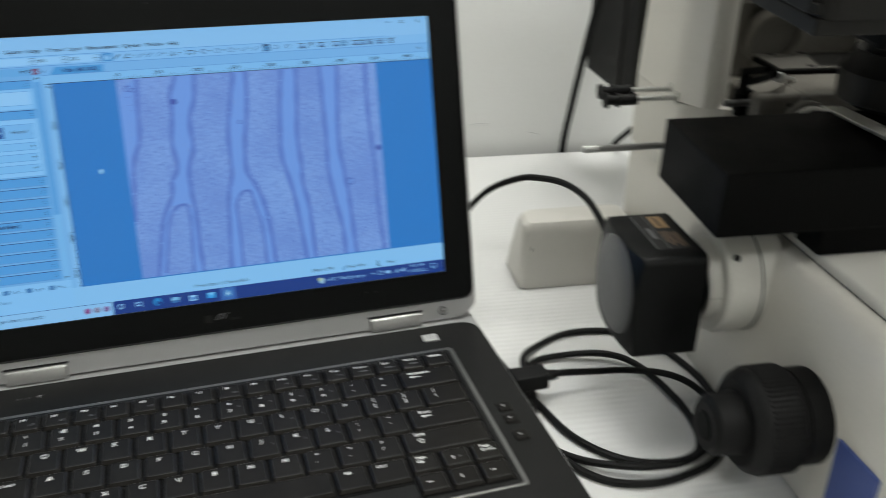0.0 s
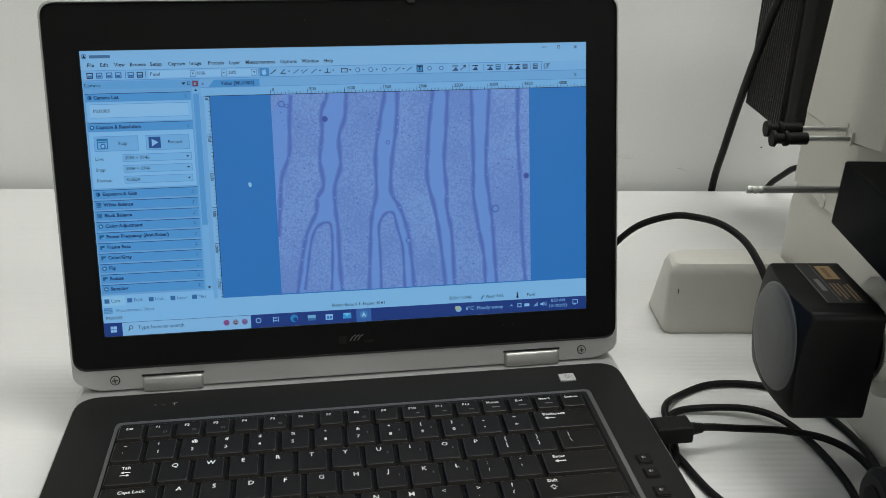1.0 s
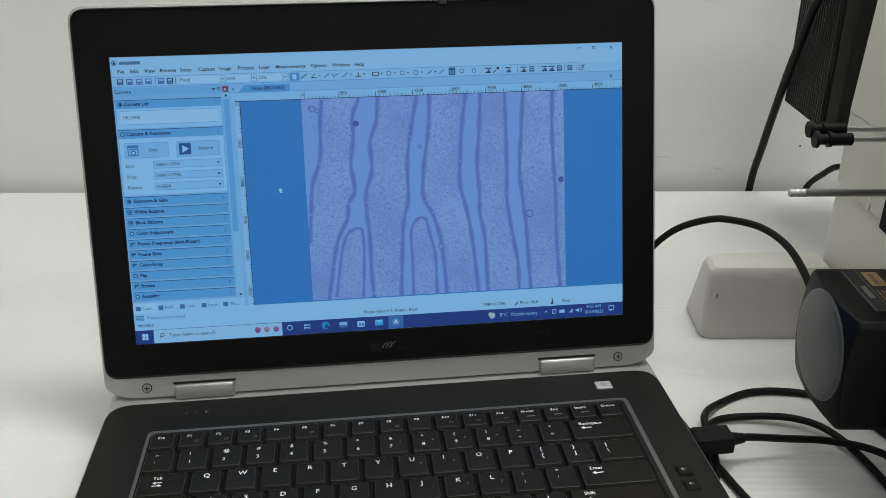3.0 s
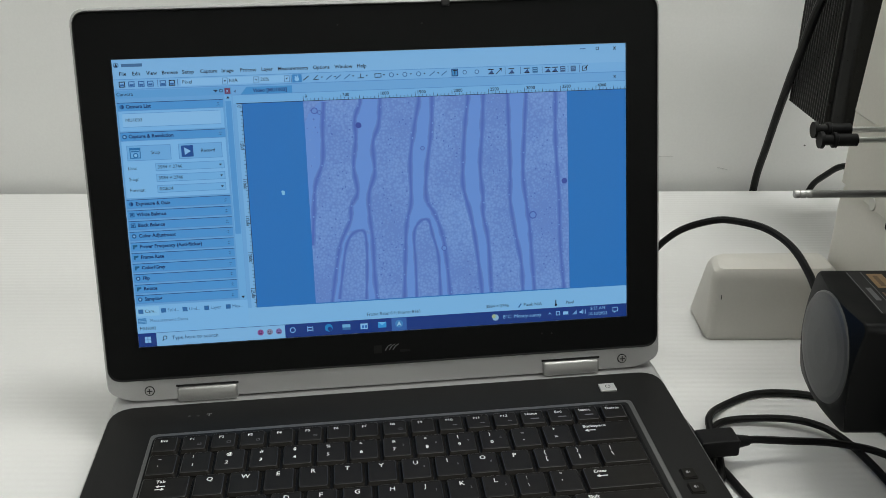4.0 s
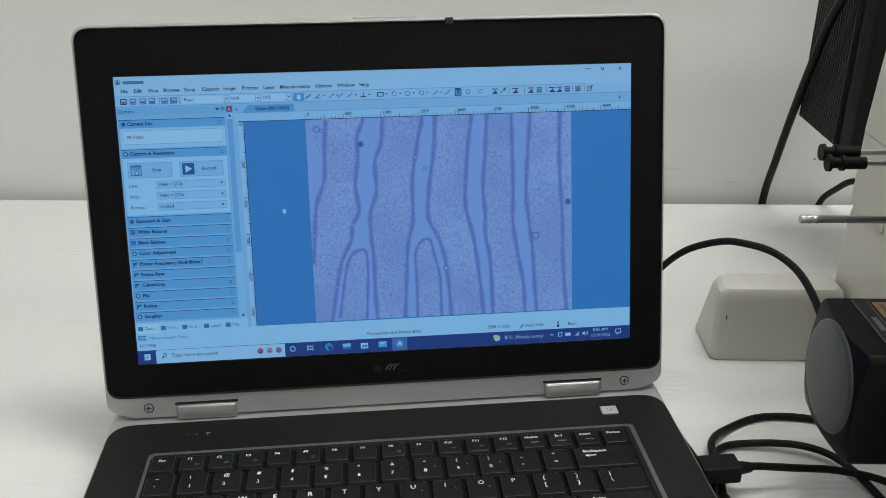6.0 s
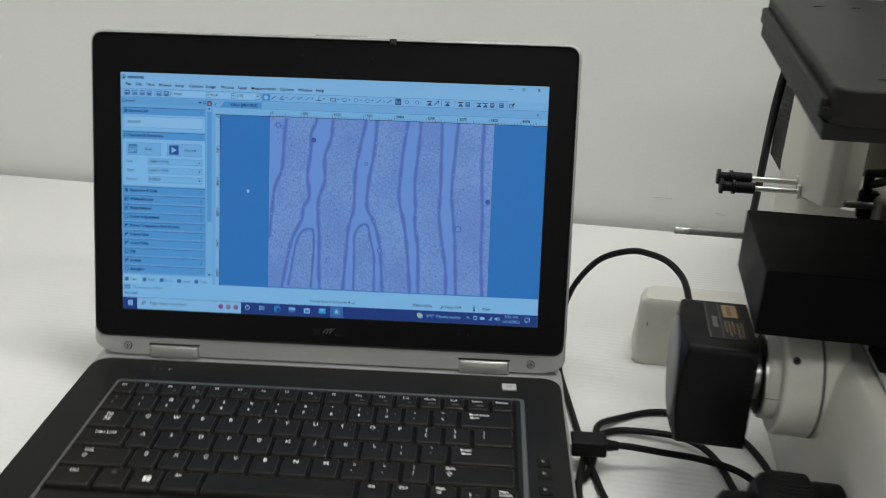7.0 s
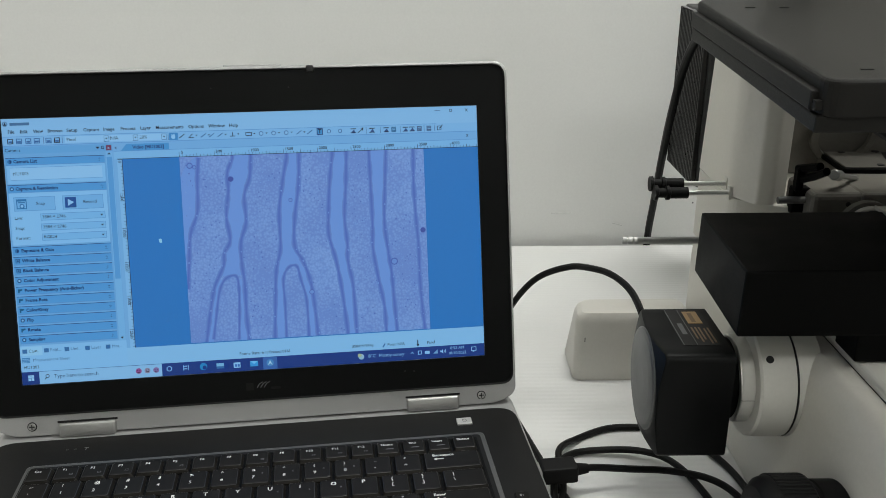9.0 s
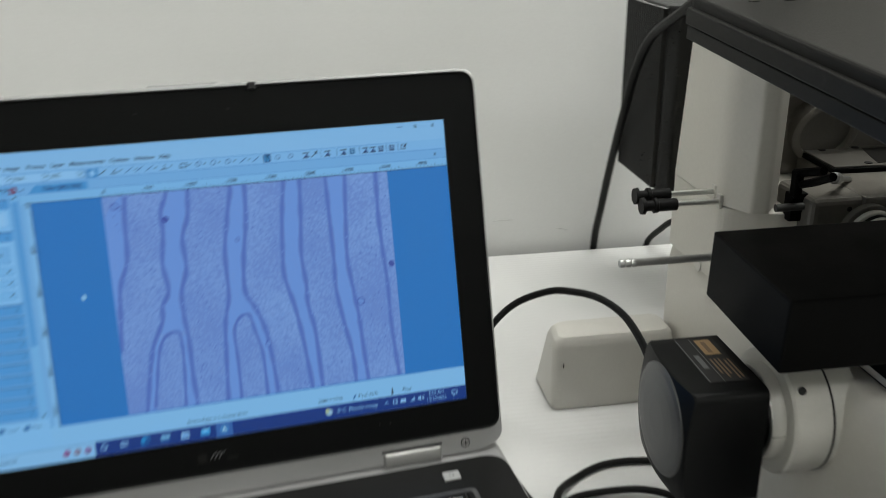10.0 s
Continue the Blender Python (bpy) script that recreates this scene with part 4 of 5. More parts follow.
lanes = [(resample(WALLS[a]), resample(WALLS[c])) for a, c in (("b", "c"), ("d", "e"), ("f", "g"), ("h", "i"))]
for k in range(1200):
    x, y, r = rng.uniform(490, 1194), rng.uniform(132, 668), rng.choice((1.0, 1.3, 1.6, 2.0, 2.4))
    row = min(48, int((y - 124) / 550 * 48))
    if any(l[row].x < x < q[row].x for l, q in lanes):
        continue
    p.disc(x, y, r, ((154, 174, 226), (146, 166, 221), (112, 130, 197))[k % 3], 8, 7)
for x, y, r in ((627, 193, 8), (1189, 369, 8)):
    p.disc(x, y, r, (84, 92, 168), 9)
for x, y, r in ((797, 262, 6), (846, 540, 8), (1098, 460, 11), (512, 150, 9), (525, 155, 6)):
    p.disc(x, y, r, (100, 114, 186), 9)
    p.disc(x, y, r * 0.70, (140, 162, 220), 10)
p.done()


# ---- the microscope ----
scope = thing("microscope", ROOM, "cream and black inverted microscope standing on the white table", "microscope")
CU = 0.155   # the instrument's middle, from side to side


def both(radii):
    return radii + radii[::-1]


def mirrored(points):
    return points + [(2 * CU - x, y) for x, y in reversed(points)]


foot = rounded(mirrored([(0.120, 0.206), (0.0475, 0.206), (0.0475, 0.03), (0.0500, -0.17), (0.075, -0.21)]), both([0.01, 0.008, 0.02, 0.02, 0.02]), 4)
sh = rounded(mirrored([(0.120, 0.2035), (0.0540, 0.2035), (0.0580, 0.03), (0.0660, -0.160), (0.087, -0.195)]), both([0.01, 0.008, 0.02, 0.02, 0.02]), 4)
body_rings = [[(p[0], p[1], z) for p in foot] for z in (0.001, 0.03, 0.06, 0.085)]
for k in range(1, 11):
    w, z = 1 - math.cos(radians(9 * k)), 0.092 + 0.029 * math.sin(radians(9 * k))
    body_rings.append([(a[0] * (1 - w) + c[0] * w, a[1] * (1 - w) + c[1] * w, z) for a, c in zip(foot, sh)])
part("base_body", loft(body_rings), M_SCOPE, scope, "cream painted base", smooth=True)
tray = rounded(mirrored([(0.069, 0.10), (0.069, -0.125), (0.085, -0.165)]), 0.02, 5)
part("top_panel", prism(tray, 0.118, 0.1265, 0.0036, seg=4), M_SCOPE_PLATE, scope, "raised white panel on the base")
part("panel_gap", prism([((p[0] - CU) * 1.003 + CU, (p[1] + 0.03) * 1.002 - 0.03) for p in tray], 0.1195, 0.1216), M_DARK, scope)
rear = rounded(mirrored([(0.120, 0.2055), (0.0475, 0.2055), (0.0475, 0.125), (0.070, 0.1080), (0.0868, 0.104)]), both([0.01, 0.006, 0.007, 0.012, 0.003]), 5)
part("rear_body", prism(rear, 0.115, 0.1675, 0.0006), M_SCOPE, scope)
half = [(0.120, 0.2055), (0.0470, 0.2055), (0.0470, 0.1290), (0.0585, 0.1075), (0.0690, 0.1060), (0.0860, 0.1270), (0.090, 0.199)]
column_rings = []
for z, back in ((0.1683, 0.2035), (0.272, 0.1915)):     # the back leans forward towards the top
    outline = [(x, min(y, back)) for x, y in half[:-1]] + [(0.090, back - 0.006)]
    column_rings.append([(p[0], p[1], z) for p in rounded(mirrored(outline), both([0.01, 0.004, 0.008, 0.0022, 0.003, 0.004, 0.003]), 5)])
part("column", loft(column_rings), M_SCOPE, scope, "cream painted column with a rounded corner", smooth=True)

# black slider housing over the base
part("slider_housing", box(-0.0012, -0.041, -0.019, 0.24, 0.041, 0.019, 0.0012), M_BLACKBOX, scope, "black anodised slider housing", pose(0, -0.0055, 0.1668, 3.0))
part("housing_mount", box(0.09, -0.03, 0.122, 0.22, 0.03, 0.149), M_BLACKBOX, scope)
part("housing_bracket", box(0.066, -0.040, 0.1275, 0.23, -0.015, 0.149, 0.001), M_BLACKBOX, scope)
part("housing_screw", merge(lathe(((0, 0.0009), (0.0006, 0.0009)), (0.029, -0.0462, 0.1815), (0.029, -1, 0.1815), 10), lathe(((0, 0.0009), (0.0006, 0.0009)), (0.047, -0.0462, 0.1815), (0.047, -1, 0.1815), 10)), M_CHROME, scope)

# stage, with its top a little higher at the back
STAGE = pose(0, 0.001, 0.2965, 3.8)
st_plan = rounded([(0.0022, -0.1015), (0.30, -0.1015), (0.30, 0.100), (0.0022, 0.100)], [0.008, 0.009, 0.009, 0.009], 5)
stage = part("stage", prism(st_plan, -0.0157, 0.0, 0.002, seg=3), M_STAGE, scope, "black painted mechanical stage", STAGE)
part("stage_rail", box(-0.0010, -0.0940, -0.0150, 0.0050, 0.093, -0.0060, 0.001), M_STAGE, stage)
part("stage_lower_plate", box(0.0005, -0.0992, -0.0232, 0.30, 0.093, -0.0158, 0.0008), M_STAGE, stage)
part("rail_stop", box(-0.0002, -0.0975, -0.0140, 0.0062, -0.0945, -0.0095, 0.0005), M_STAGE, stage)
part("stage_plate", box(0.045, -0.085, -0.036, 0.27, 0.085, -0.0225, 0.003), M_BLACKBOX, stage)
for hx, hy in ((0.026, -0.083), (0.048, -0.083), (0.026, 0.070), (0.046, 0.070)):
    part("screw_hole", box(hx - 0.0028, hy - 0.0006, -0.0008, hx + 0.0028, hy + 0.0006, 0.0004), M_DARK, stage)

# filter sliders on steel rods
for v, z, u0 in ((0.137, 0.1745, -0.0070), (0.1285, 0.1705, -0.0055)):
    rod = part("filter_slider", lathe(((0, 0.0019), (0.056, 0.0019)), (u0 + 0.016, v, z), (1, v, z), 16), M_CHROME, scope, "steel filter slider rod", smooth=True)
    part("knob", lathe(((0, 0.0052), (0.0022, 0.0055), (0.0028, 0.0034), (0.008, 0.0034), (0.0084, 0.0050), (0.0105, 0.0050), (0.011, 0.0040), (0.0235, 0.0040)), (u0, v, z), (1, v, z), 24), M_RUBBER, rod, "black slider knob", smooth=True)
    part("rod_slot", box(0.0462, v - 0.0026, z - 0.0042, 0.0480, v + 0.0022, z + 0.0046), M_SCOPE_PLATE, rod)
part("pull_rod", lathe(((0, 0.0021), (0.0008, 0.0025), (0.003, 0.0025), (0.0034, 0.0021), (0.0046, 0.0025), (0.0066, 0.0025), (0.007, 0.0021), (0.0082, 0.0025), (0.0102, 0.0025), (0.0106, 0.0023), (0.10, 0.0023)), (-0.0375, 0.0745, 0.1555), (1, 0.0745, 0.1555), 18), M_HINGE, scope, "steel pull rod with a grooved tip", smooth=True)
part("body_plug", lathe(((0, 0.0048), (0.0012, 0.0044)), (0.0478, 0.150, 0.118), (-1, 0.150, 0.118), 20), M_SCOPE_PLATE, scope)
part("lamp_mount", box(0.105, 0.205, 0.13, 0.205, 0.311, 0.255, 0.004), M_SCOPE, scope)

# camera port: collar, clamp ring with its set screw
AX, AZ = 0.007, 0.093
port = part("camera_port", lathe(((0, 0.0335), (0.0015, 0.0347), (0.0205, 0.0347), (0.0207, 0.0335), (0.0217, 0.0335), (0.0219, 0.0347), (0.035, 0.0360)), (0.0240, AX, AZ), (1, AX, AZ), 56), M_SCOPE_PLATE, scope, "white round camera port", smooth=True)
part("collar", lathe(((0, 0.0255), (0.001, 0.0262), (0.0110, 0.0262)), (0.0165, AX, AZ), (1, AX, AZ), 48), M_SCOPE_PLATE, port, smooth=True)
part("port_seam", lathe(((0, 0.0349), (0.0009, 0.0349)), (0.0447, AX, AZ), (1, AX, AZ), 56), M_DARK, port)
part("set_screw", lathe(((0, 0.0022), (0.0012, 0.0022)), (0.0300, AX - 0.0241, AZ + 0.0241), (0.0300, AX - 1.0241, AZ + 1.0241), 16), M_DARK, port)
# thin dark strip drawn where the collar's shading steps; no slit there
part("collar_shade_line", box(0.0163, AX - 0.0264, AZ - 0.0011, 0.0270, AX - 0.0245, AZ - 0.0009), M_SHADED_CREAM, port)

# focus knobs
FU, FV, FZ = 0.0050, -0.085, 0.0525
fine = part("focus_knob", lathe(((0, 0.0135), (0.003, 0.0168), (0.018, 0.0178), (0.024, 0.0178)), (FU - 0.0170, FV, FZ), (1, FV, FZ), 40), M_RUBBER, scope, "black fine focus knob", smooth=True)
part("knob_face", lathe(((0, 0.008), (0.001, 0.009)), (FU - 0.0177, FV, FZ), (1, FV, FZ), 32), M_BLACKBOX, fine)
coarse = part("coarse_focus_knob", lathe(((0, 0.0240), (0.004, 0.0285), (0.0075, 0.0295), (0.026, 0.0295), (0.028, 0.0268), (0.0305, 0.0262), (0.031, 0.0272), (0.046, 0.0272), (0.047, 0.024), (0.058, 0.024)), (FU + 0.001, FV, FZ), (1, FV, FZ), 48), M_RUBBER, scope, "black coarse focus knob with a ribbed grip", smooth=True)
ribs = None
for k in range(64):
    a = 2 * math.pi * k / 64
    r = box(FU + 0.009, -0.0008, 0.0285, FU + 0.027, 0.0008, 0.0303, 0.0004, 1)
    m = Matrix.Translation((0, FV, FZ)) @ Matrix.Rotation(a, 4, "X")
    bmesh.ops.transform(r, matrix=m, verts=r.verts[:])
    ribs = r if ribs is None else merge(ribs, r)
part("grip_ribs", ribs, M_RUBBER, coarse)

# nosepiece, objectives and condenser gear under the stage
# inner_back is an added filler; the castings' dark colour holds the stage's shade
part("inner_back", box(0.0905, 0.1835, 0.168, 0.2195, 0.1900, 0.271, 0.001), M_SHADED_CREAM, scope)
part("inner_block", box(0.088, 0.089, 0.125, 0.236, 0.134, 0.1815, 0.004, 3), M_SHADED_CREAM, scope, "cream block under the stage, darkened as if in its shade")
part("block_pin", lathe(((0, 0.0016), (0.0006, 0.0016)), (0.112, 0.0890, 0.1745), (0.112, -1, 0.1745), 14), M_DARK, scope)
part("light_box", box(0.1200, 0.0860, 0.1450, 0.2000, 0.1340, 0.1822, 0.002), M_SHADED_CREAM, scope, "box of the light path, coloured dark for the stage's shade")
drum = part("light_drum", lathe(((0, 0.0185), (0.005, 0.0185), (0.006, 0.0170)), (0.1230, 0.0858, 0.1600), (0.1230, -1, 0.1600), 48), M_SHADED_CREAM, scope, "banded drum of the light path", smooth=True)
for start, r0, r1, length, m in ((0.0800, 0.0162, 0.0158, 0.004, M_SCOPE_PLATE), (0.0760, 0.0142, 0.0142, 0.003, M_BLACKBOX), (0.0730, 0.0138, 0.0128, 0.005, M_SCOPE)):
    part("band", lathe(((0, r0), (length * 0.85, r1), (length, r1 - 0.0008)), (0.1230, start, 0.1600), (0.1230, -1, 0.1600), 40), m, drum, smooth=True)
nose = part("nosepiece", lathe(((0, 0.030), (0.004, 0.037), (0.022, 0.038), (0.026, 0.034), (0.034, 0.030)), (0.1480, 0.0300, 0.1915), (0.1480, 0.0300, 0.3), 48), M_STAGE, scope, "black revolving nosepiece", smooth=True)
for a in range(5):
    ang = radians(72 * a + 30)
    cx, cy = 0.148 + 0.019 * math.cos(ang), 0.030 + 0.019 * math.sin(ang)
    part("objective", lathe(((0, 0.0088), (0.004, 0.0095), (0.012, 0.0095), (0.013, 0.0085), (0.022, 0.0075), (0.026, 0.005)), (cx, cy, 0.2255), (cx, cy, 0.3), 24), M_CAMCAP if a % 2 else M_STAGE, nose, smooth=True)
lens_mount = part("condenser_ring", lathe(((0, 0.024), (0.012, 0.024), (0.013, 0.0225), (0.013, 0.0190), (0.009, 0.0185)), (0.1440, 0.1870, 0.2020), (0.1400, 0.0, 0.1500), 48), M_SHADED_CREAM, scope, "beige ring of the condenser, darkened for the stage's shade", smooth=True)
part("condenser_face", lathe(((0, 0.0185), (0.0004, 0.0185)), (0.1437, 0.1780, 0.1990), (0.1397, 0.0, 0.1470), 40), M_TRAY, lens_mount)
part("cross_bar", box(0.0910, 0.172, 0.2260, 0.2190, 0.186, 0.2350, 0.001), M_SHADED_CREAM, scope)
tray_at = pose(0.1565, 0.1630, 0.1850, 0, 0, -2)
tray_ob = part("slide_tray", box(-0.0265, -0.0260, -0.0040, 0.0600, 0.0240, -0.0008, 0.0004), M_BLACKBOX, scope, "black-edged tray over the light path", tray_at)
part("tray_plate", box(-0.0245, -0.0240, -0.0008, 0.0590, 0.0230, 0.0004, 0.0003), M_TRAY, tray_ob)
part("tray_inlay", prism([(0.0080, -0.0200), (0.0560, -0.0200), (0.0560, 0.0150), (0.0170, 0.0150)], 0.0003, 0.0008), M_STAGE, tray_ob)
for hx, hy in ((-0.012, 0.016), (0.014, 0.0185), (0.002, -0.0190)):
    part("plate_screw", lathe(((0, 0.0026), (0.0005, 0.0026)), (hx, hy, 0.0004), (hx, hy, 1), 14), M_DARK, tray_ob)
part("tray_support", box(0.1300, 0.134, 0.1300, 0.2180, 0.186, 0.1810, 0.002), M_SHADED_CREAM, scope)
thumb = part("thumb_screw", lathe(((0, 0.0030), (0.0008, 0.0036), (0.0085, 0.0036), (0.0090, 0.0030), (0.011, 0.0019), (0.036, 0.0019)), (0.1030, 0.0960, 0.1925), (0.1340, 0.1236, 0.1815), 22), M_HINGE, scope, "steel thumb screw", smooth=True)
part("lever", tube([(0.0825, 0.104, 0.1945), (0.0845, 0.092, 0.1985), (0.0860, 0.080, 0.2025)], 0.0027), M_BLACKBOX, scope, "black lever", smooth=True)
part("lever_arm", tube([(0.0840, 0.098, 0.1890), (0.0850, 0.085, 0.1945), (0.0860, 0.070, 0.2020)], 0.0026), M_BLACKBOX, scope, "black lever", smooth=True)
part("lever_post", box(0.0800, 0.0975, 0.1800, 0.0850, 0.1045, 0.1960, 0.001), M_BLACKBOX, scope)
part("lever_clamp", box(0.0800, 0.1005, 0.164, 0.0915, 0.109, 0.182, 0.001), M_BLACKBOX, scope)
part("lever_pin", lathe(((0, 0.0024), (0.024, 0.0024)), (0.0700, 0.1000, 0.1740), (1, 0.1000, 0.174), 14), M_CAMCAP, scope, smooth=True)
part("slide_bar", box(0, -0.055, 0, 0.0125, 0.030, 0.0022, 0.0004), M_SCOPE_PLATE, scope, "white slide bar with a bright edge", pose(0.1050, 0.0150, 0.1876, -4, 0, -5))
part("bar_edge", box(-0.0012, -0.055, 0.0004, 0.0, 0.030, 0.0027, 0.0003), M_CHROME, scope, "", pose(0.1050, 0.0150, 0.1876, -4, 0, -5))
part("illuminator_arm", prism(rounded([(0.104, 0.175), (0.206, 0.175), (0.206, 0.27), (0.104, 0.27)], 0.015), 0.2725, 0.56, 0.004), M_SCOPE, scope, smooth=True)
part("arm_bracket", loft([[(0.0585, 0.150, 0.2720), (0.0760, 0.150, 0.2720), (0.0760, 0.168, 0.2720), (0.0585, 0.168, 0.2720)], [(0.0590, 0.150, 0.297), (0.0755, 0.150, 0.297), (0.0755, 0.168, 0.297), (0.0590, 0.168, 0.297)], [(0.0660, 0.150, 0.335), (0.0950, 0.150, 0.335), (0.0950, 0.168, 0.335), (0.0660, 0.168, 0.335)]]), M_SCOPE_PLATE, scope, "white bracket of the illuminator", smooth=True)
part("bracket_fork", box(0.0785, 0.152, 0.2720, 0.0830, 0.166, 0.312, 0.001), M_SCOPE_PLATE, scope)
part("arm_cylinder", lathe(((0, 0.014), (0.09, 0.014)), (0.094, 0.178, 0.2721), (0.094, 0.178, 1), 32), M_CAMCAP, scope, smooth=True)
part("base_label", box(0.0475, -0.150, 0.018, 0.0502, -0.116, 0.060, 0.0005), M_BLUE, scope, "blue label on the base")

# lamp housing with cooling ribs
lamp_plan = [(0.0890, 0.310), (0.21, 0.310), (0.21, 0.404), (0.0815, 0.404), (0.0815, 0.3175)]
lamp_house = part("lamp_housing", prism(rounded(lamp_plan, 0.002, 2), 0.117, 0.271, 0.002), M_LAMP, scope, "black lamp housing with vertical cooling ribs")
for k in range(18):
    v = 0.3205 + k * 0.0048
    part("cooling_rib", box(0.0770, v - 0.0012, 0.1185, 0.0820, v + 0.0012, 0.269, 0.0006, 1), M_LAMP, lamp_house)

# ---- the camera on the side port ----
camera_body = thing("microscope_camera", ROOM @ pose(0, AX, AZ - 0.0017), "black square digital camera mounted on the microscope's side port", "camera")


def camera_shell():
    """A square block with eased edges, whose outer end is turned to a shallow cone round a flat disc."""
    h, r0, slope, u_out, u_in = 0.0332, 0.0312, 0.26, -0.0345, 0.0080
    eased = []
    for k, (ox, oy) in enumerate(((1, -1), (1, 1), (-1, 1), (-1, -1))):
        for j in range(7):      # the eased corner
            ang = radians(-90 + 90 * k + 15 * j)
            eased.append(Vector((ox * (h - 0.005) + 0.005 * math.cos(ang), oy * (h - 0.005) + 0.005 * math.sin(ang))))
        last = eased[-1]
        step = Vector((-2 * (h - 0.005), 0)) if k == 1 else Vector((2 * (h - 0.005), 0)) if k == 3 else Vector((0, 2 * (h - 0.005))) if k == 0 else Vector((0, -2 * (h - 0.005)))
        eased += [last + step * j / 12 for j in range(1, 12)]
    rings = []
    for s in (0.4, 0.6, 0.66, 0.70, 0.74, 0.78, 0.82, 0.86, 0.90, 0.93, 0.96, 0.98):
        rings.append([(u_out + max(0.0, (q * s).length - r0) * slope, q.x * s, q.y * s) for q in eased])
    for s, back in ((0.992, 0.0004), (1.0, 0.0013)):
        rings.append([(u_out + max(0.0, q.length - r0) * slope + back, q.x * s, q.y * s) for q in eased])
    rings.append([(u_in, q.x, q.y) for q in eased])
    return loft(rings)


UP = pose(0, 0, 0.0017)
part("camera_shell", camera_shell(), M_CAMERA, camera_body, smooth=True)
part("end_cap", lathe(((0, 0.0100), (0.0003, 0.0200), (0.0008, 0.0272), (0.0013, 0.0300), (0.0022, 0.0310)), (-0.0363, 0, 0), (1, 0, 0), 56), M_CAMCAP, camera_body, "dark grey round end cap", UP)
part("mount_neck", lathe(((0, 0.0165), (0.0012, 0.0168), (0.0014, 0.0152), (0.0030, 0.0152), (0.0032, 0.0168), (0.0044, 0.0168), (0.0046, 0.0152), (0.008, 0.0152)), (0.0080, 0, 0), (1, 0, 0), 32), M_CHROME, camera_body, "chrome threaded lens mount", UP, smooth=True)
part("mount_ring", lathe(((0, 0.0250), (0.0006, 0.0258), (0.0013, 0.0258)), (0.0153, 0, 0), (1, 0, 0), 40), M_CHROME, camera_body, "chrome lens mount ring", UP, smooth=True)
part("mount_face", lathe(((0, 0.0225), (0.0005, 0.0245)), (0.0149, 0, 0), (1, 0, 0), 40), M_BLACKBOX, camera_body, "", UP)
plate = part("type_label", box(-0.0185, -0.020, 0.0314, 0.0035, 0.027, 0.0317), M_DARK, camera_body, "black label with gold print", UP)
part("gold_patch", box(-0.0080, 0.008, 0.0317, 0.0006, 0.0245, 0.0319), M_GOLD, plate)
part("patch_print", box(-0.0055, 0.010, 0.0319, -0.0030, 0.022, 0.0320), M_GOLDINK, plate)
gb = None
for y0, y1, x0 in ((-0.012, 0.003, -0.0078), (-0.016, 0.003, -0.0056), (-0.013, 0.003, -0.0035), (-0.018, 0.001, -0.0008), (-0.017, 0.002, 0.0014)):
    gb = box(x0 - 0.0005, y0, 0.0317, x0 + 0.0005, y1, 0.0319, bm=gb)
part("label_print", gb, M_GOLDINK, plate)
part("maker_bar", box(-0.0150, -0.006, 0.0317, -0.0122, 0.008, 0.0319), M_LEGEND_DIM, plate)
part("print_rule", box(-0.0180, -0.0195, 0.0317, -0.0176, 0.0265, 0.0319, bm=box(-0.0103, -0.0195, 0.0317, -0.0100, 0.0265, 0.0319)), M_LEGEND_DIM, plate)
plug = part("plug", box(-0.0275, 0.0300, -0.004, -0.0140, 0.0440, 0.009, 0.0012), M_RUBBER, camera_body, "black cable plug in the back of the camera", UP)

# ---- the cable: camera, round behind the laptop, coiled on the table, into the laptop's side ----
cable = thing("usb_cable", pose(0, 0, 0), "black cable running from the camera and coiled on the table", "cable")
R = 0.0024


def at_room(u, v, z):
    return tuple(ROOM @ Vector((u, v, z)))


part("camera_lead", tube([at_room(-0.0207, 0.050, 0.0955), at_room(-0.0215, 0.072, 0.105), at_room(-0.0250, 0.095, 0.112), at_room(-0.0345, 0.114, 0.1155), at_room(-0.047, 0.130, 0.114), at_room(-0.060, 0.143, 0.1095), at_room(-0.080, 0.154, 0.097), at_room(-0.095, 0.164, 0.075), at_room(-0.1045, 0.166, 0.052), at_room(-0.110, 0.155, 0.022), (0.1775, 0.045, 0.006), (0.1785, 0.028, 0.0026), (0.184, -0.028, 0.0026), (0.188, -0.065, 0.0026), (0.192, -0.090, 0.0026), (0.200, -0.128, 0.0026), (0.220, -0.156, 0.0026), (0.250, -0.167, 0.0026), (0.272, -0.157, 0.0026), (0.282, -0.120, 0.003), (0.275, -0.072, 0.0055), (0.256, -0.051, 0.0060), (0.221, -0.042, 0.0035), (0.203, -0.047, 0.0030), (0.190, -0.070, 0.0075), (0.181, -0.110, 0.0030), (0.185, -0.144, 0.0026), (0.199, -0.168, 0.0026), (0.221, -0.179, 0.0026), (0.247, -0.180, 0.0026), (0.276, -0.170, 0.0026), (0.299, -0.140, 0.0026), (0.310, -0.102, 0.0026), (0.308, -0.066, 0.0026), (0.297, -0.037, 0.0026), (0.278, -0.020, 0.0026), (0.246, -0.0145, 0.0026), (0.218, -0.025, 0.0026), (0.201, -0.042, 0.0075), (0.196, -0.058, 0.0060), (0.1935, -0.078, 0.0035), (0.186, -0.098, 0.0026), (0.170, -0.112, 0.0026)], R), M_CABLE, cable, smooth=True)
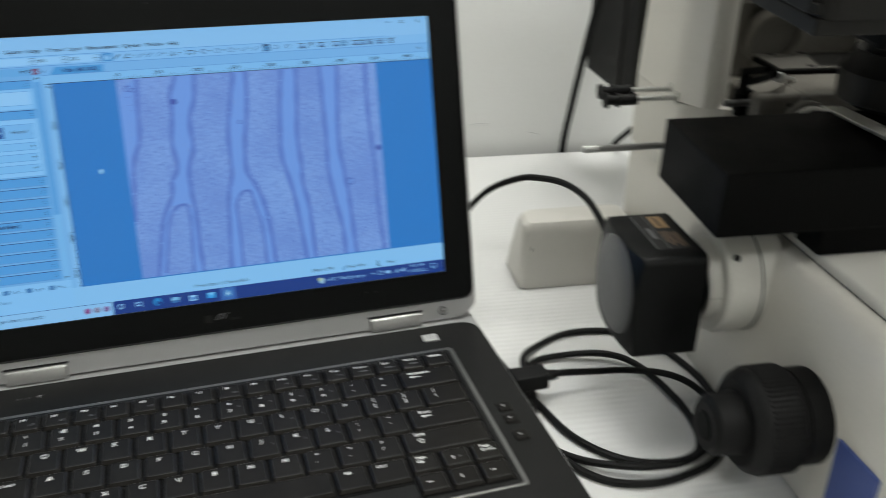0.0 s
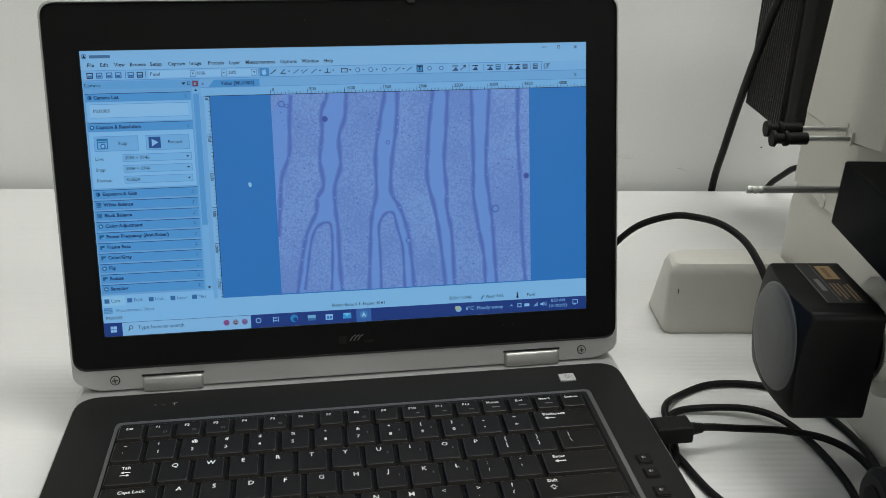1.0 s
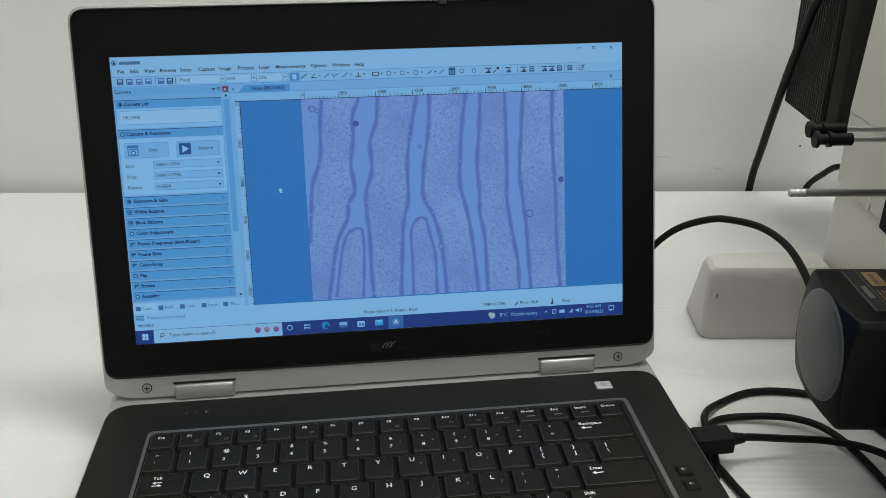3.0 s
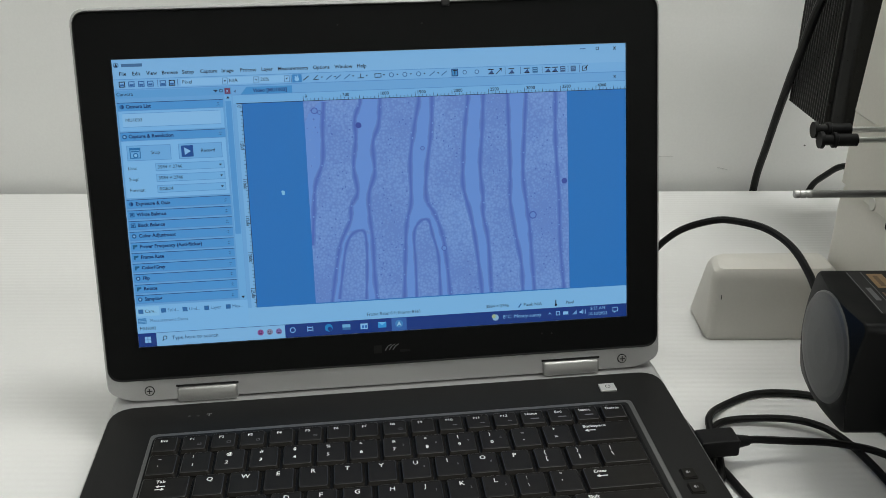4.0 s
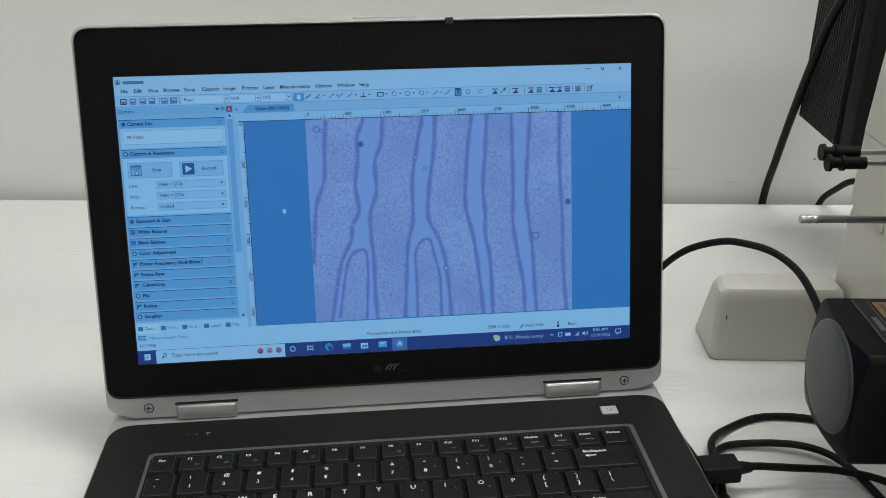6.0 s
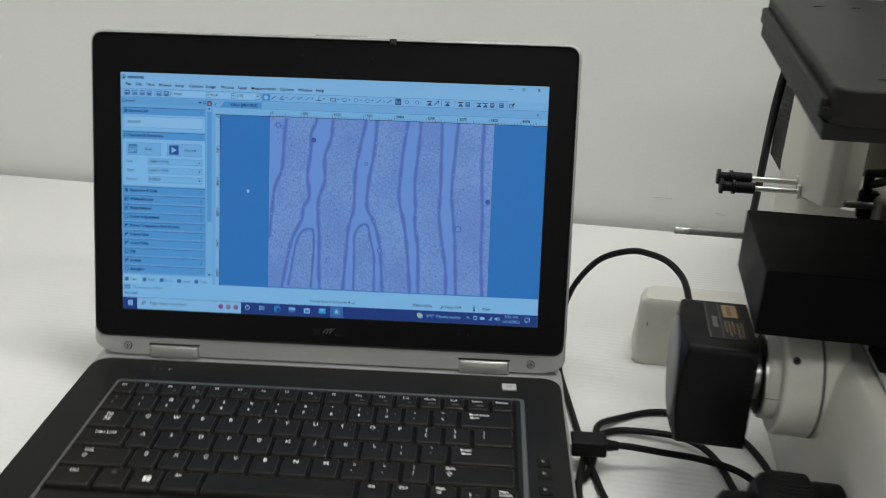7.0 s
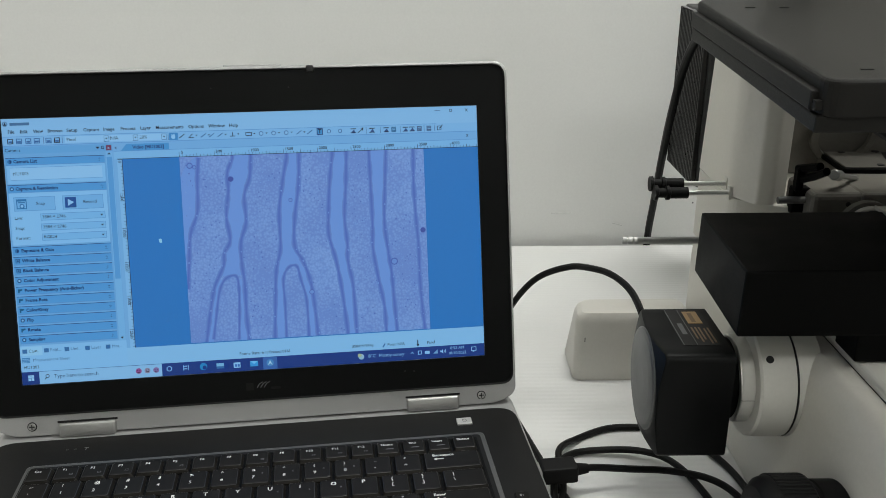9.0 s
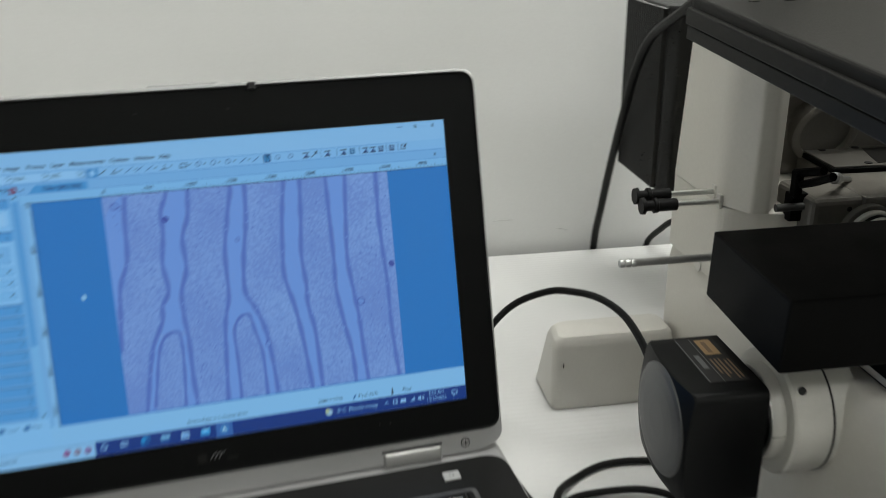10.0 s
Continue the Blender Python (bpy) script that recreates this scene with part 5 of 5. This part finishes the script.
part("laptop_lead", tube([(0.206, -0.0808, 0.0170), (0.214, -0.0800, 0.0165), (0.237, -0.079, 0.0125), (0.264, -0.079, 0.0085), (0.286, -0.090, 0.0085), (0.297, -0.106, 0.0078), (0.299, -0.128, 0.0060), (0.287, -0.154, 0.0075), (0.258, -0.172, 0.0075), (0.231, -0.172, 0.0075), (0.208, -0.162, 0.0060), (0.192, -0.148, 0.0035), (0.179, -0.130, 0.0026), (0.166, -0.112, 0.0026)], R), M_CABLE, cable, smooth=True)
usb = part("usb_plug", box(0.1770, -0.0882, 0.0115, 0.2005, -0.0735, 0.0228, 0.0014), M_RUBBER, cable, "black moulded plug in the laptop's side")
part("strain_relief", lathe(((0, 0.0042), (0.003, 0.0038), (0.008, 0.0030)), (0.2005, -0.0808, 0.017), (1, -0.0808, 0.017), 16), M_RUBBER, usb, smooth=True)
part("plug_shell", box(0.1735, -0.0868, 0.0135, 0.1780, -0.0748, 0.0205), M_CHROME, usb)
part("camera_plug_relief", lathe(((0, 0.0042), (0.008, 0.003)), at_room(-0.0207, 0.0500, 0.0955), at_room(-0.0215, 0.075, 0.106), 14), M_RUBBER, cable, smooth=True)

# ---- the power adapter ----
psu = thing("power_adapter", ROOM @ pose(-0.002, 0.1695, 0), "white plastic power adapter lying on the table", "power adapter")
ring0 = rounded([(-0.045, 0.0), (0.048, 0.0), (0.048, 0.052), (-0.045, 0.052)], 0.006, 4)
ring1 = rounded([(-0.0455, 0.0005), (0.047, 0.0005), (0.047, 0.031), (-0.041, 0.030)], 0.007, 4)


def adapter_ring(t, z, inset=0.0):
    pts = [a * (1 - t) + c * t for a, c in zip(ring0, ring1)]
    mid = Vector((0.003, 0.02))
    return [(*(p + (mid - p).normalized() * inset), z) for p in pts]


part("case", loft([adapter_ring(0, 0.0, 0.002), adapter_ring(0.03, 0.002), adapter_ring(0.85, 0.050), adapter_ring(0.95, 0.0558, 0.0015), adapter_ring(1, 0.0585, 0.005)]), M_PSU, psu, smooth=True)
part("case_notch", box(-0.0374, -0.0004, 0.0350, -0.0369, 0.0012, 0.0385), M_DARK, psu)

# ---- the lamp cable behind the table ----
lead = thing("lamp_cable", pose(0, 0, 0), "thick black cable hanging from the lamp housing behind the table", "cable")
part("cable", tube([at_room(0.070, 0.110, 0.336), at_room(0.066, 0.184, 0.306), at_room(0.066, 0.260, 0.272), at_room(0.0685, 0.316, 0.2480), at_room(0.0680, 0.345, 0.2180), at_room(0.068, 0.366, 0.180), at_room(0.072, 0.398, 0.136), at_room(0.0795, 0.448, 0.062), at_room(0.0845, 0.4830, -0.004), at_room(0.085, 0.485, -0.12)], 0.0039), M_CABLE, lead, smooth=True)
lead2 = thing("power_cable", pose(0, 0, 0), "black cable curving behind the microscope to the wall", "cable")
part("cable", tube([at_room(0.160, 0.395, 0.05), at_room(0.152, 0.430, 0.044), at_room(0.147, 0.455, 0.026), at_room(0.144, 0.480, 0.002), at_room(0.143, 0.485, -0.03), at_room(0.143, 0.485, -0.12)], 0.0032), M_CABLE, lead2, smooth=True)

# ---- small scratches on the wall above the table ----
wall_marks = thing("wall_scratch", ROOM, "faint grey scratch in the wall paint", "scratch")
M_MARK = mat("bared_plaster", (0.52, 0.52, 0.51), 0.9, grain=0.1, stain=0.1)
for u0, z0, u1, z1 in ((-0.024, 0.0335, -0.002, 0.0337), (0.046, 0.0210, 0.057, 0.0182)):
    part("mark", tube([(u0, 0.4920, z0), ((u0 + u1) / 2, 0.4917, (z0 + z1) / 2 + 0.0003), (u1, 0.4920, z1)], 0.0004, 6, 4), M_MARK, wall_marks)
part("spot", lathe(((0, 0.0011), (0.0006, 0.0008)), (0.135, 0.4922, 0.045), (0.135, -1, 0.045), 10), M_DARK, wall_marks)
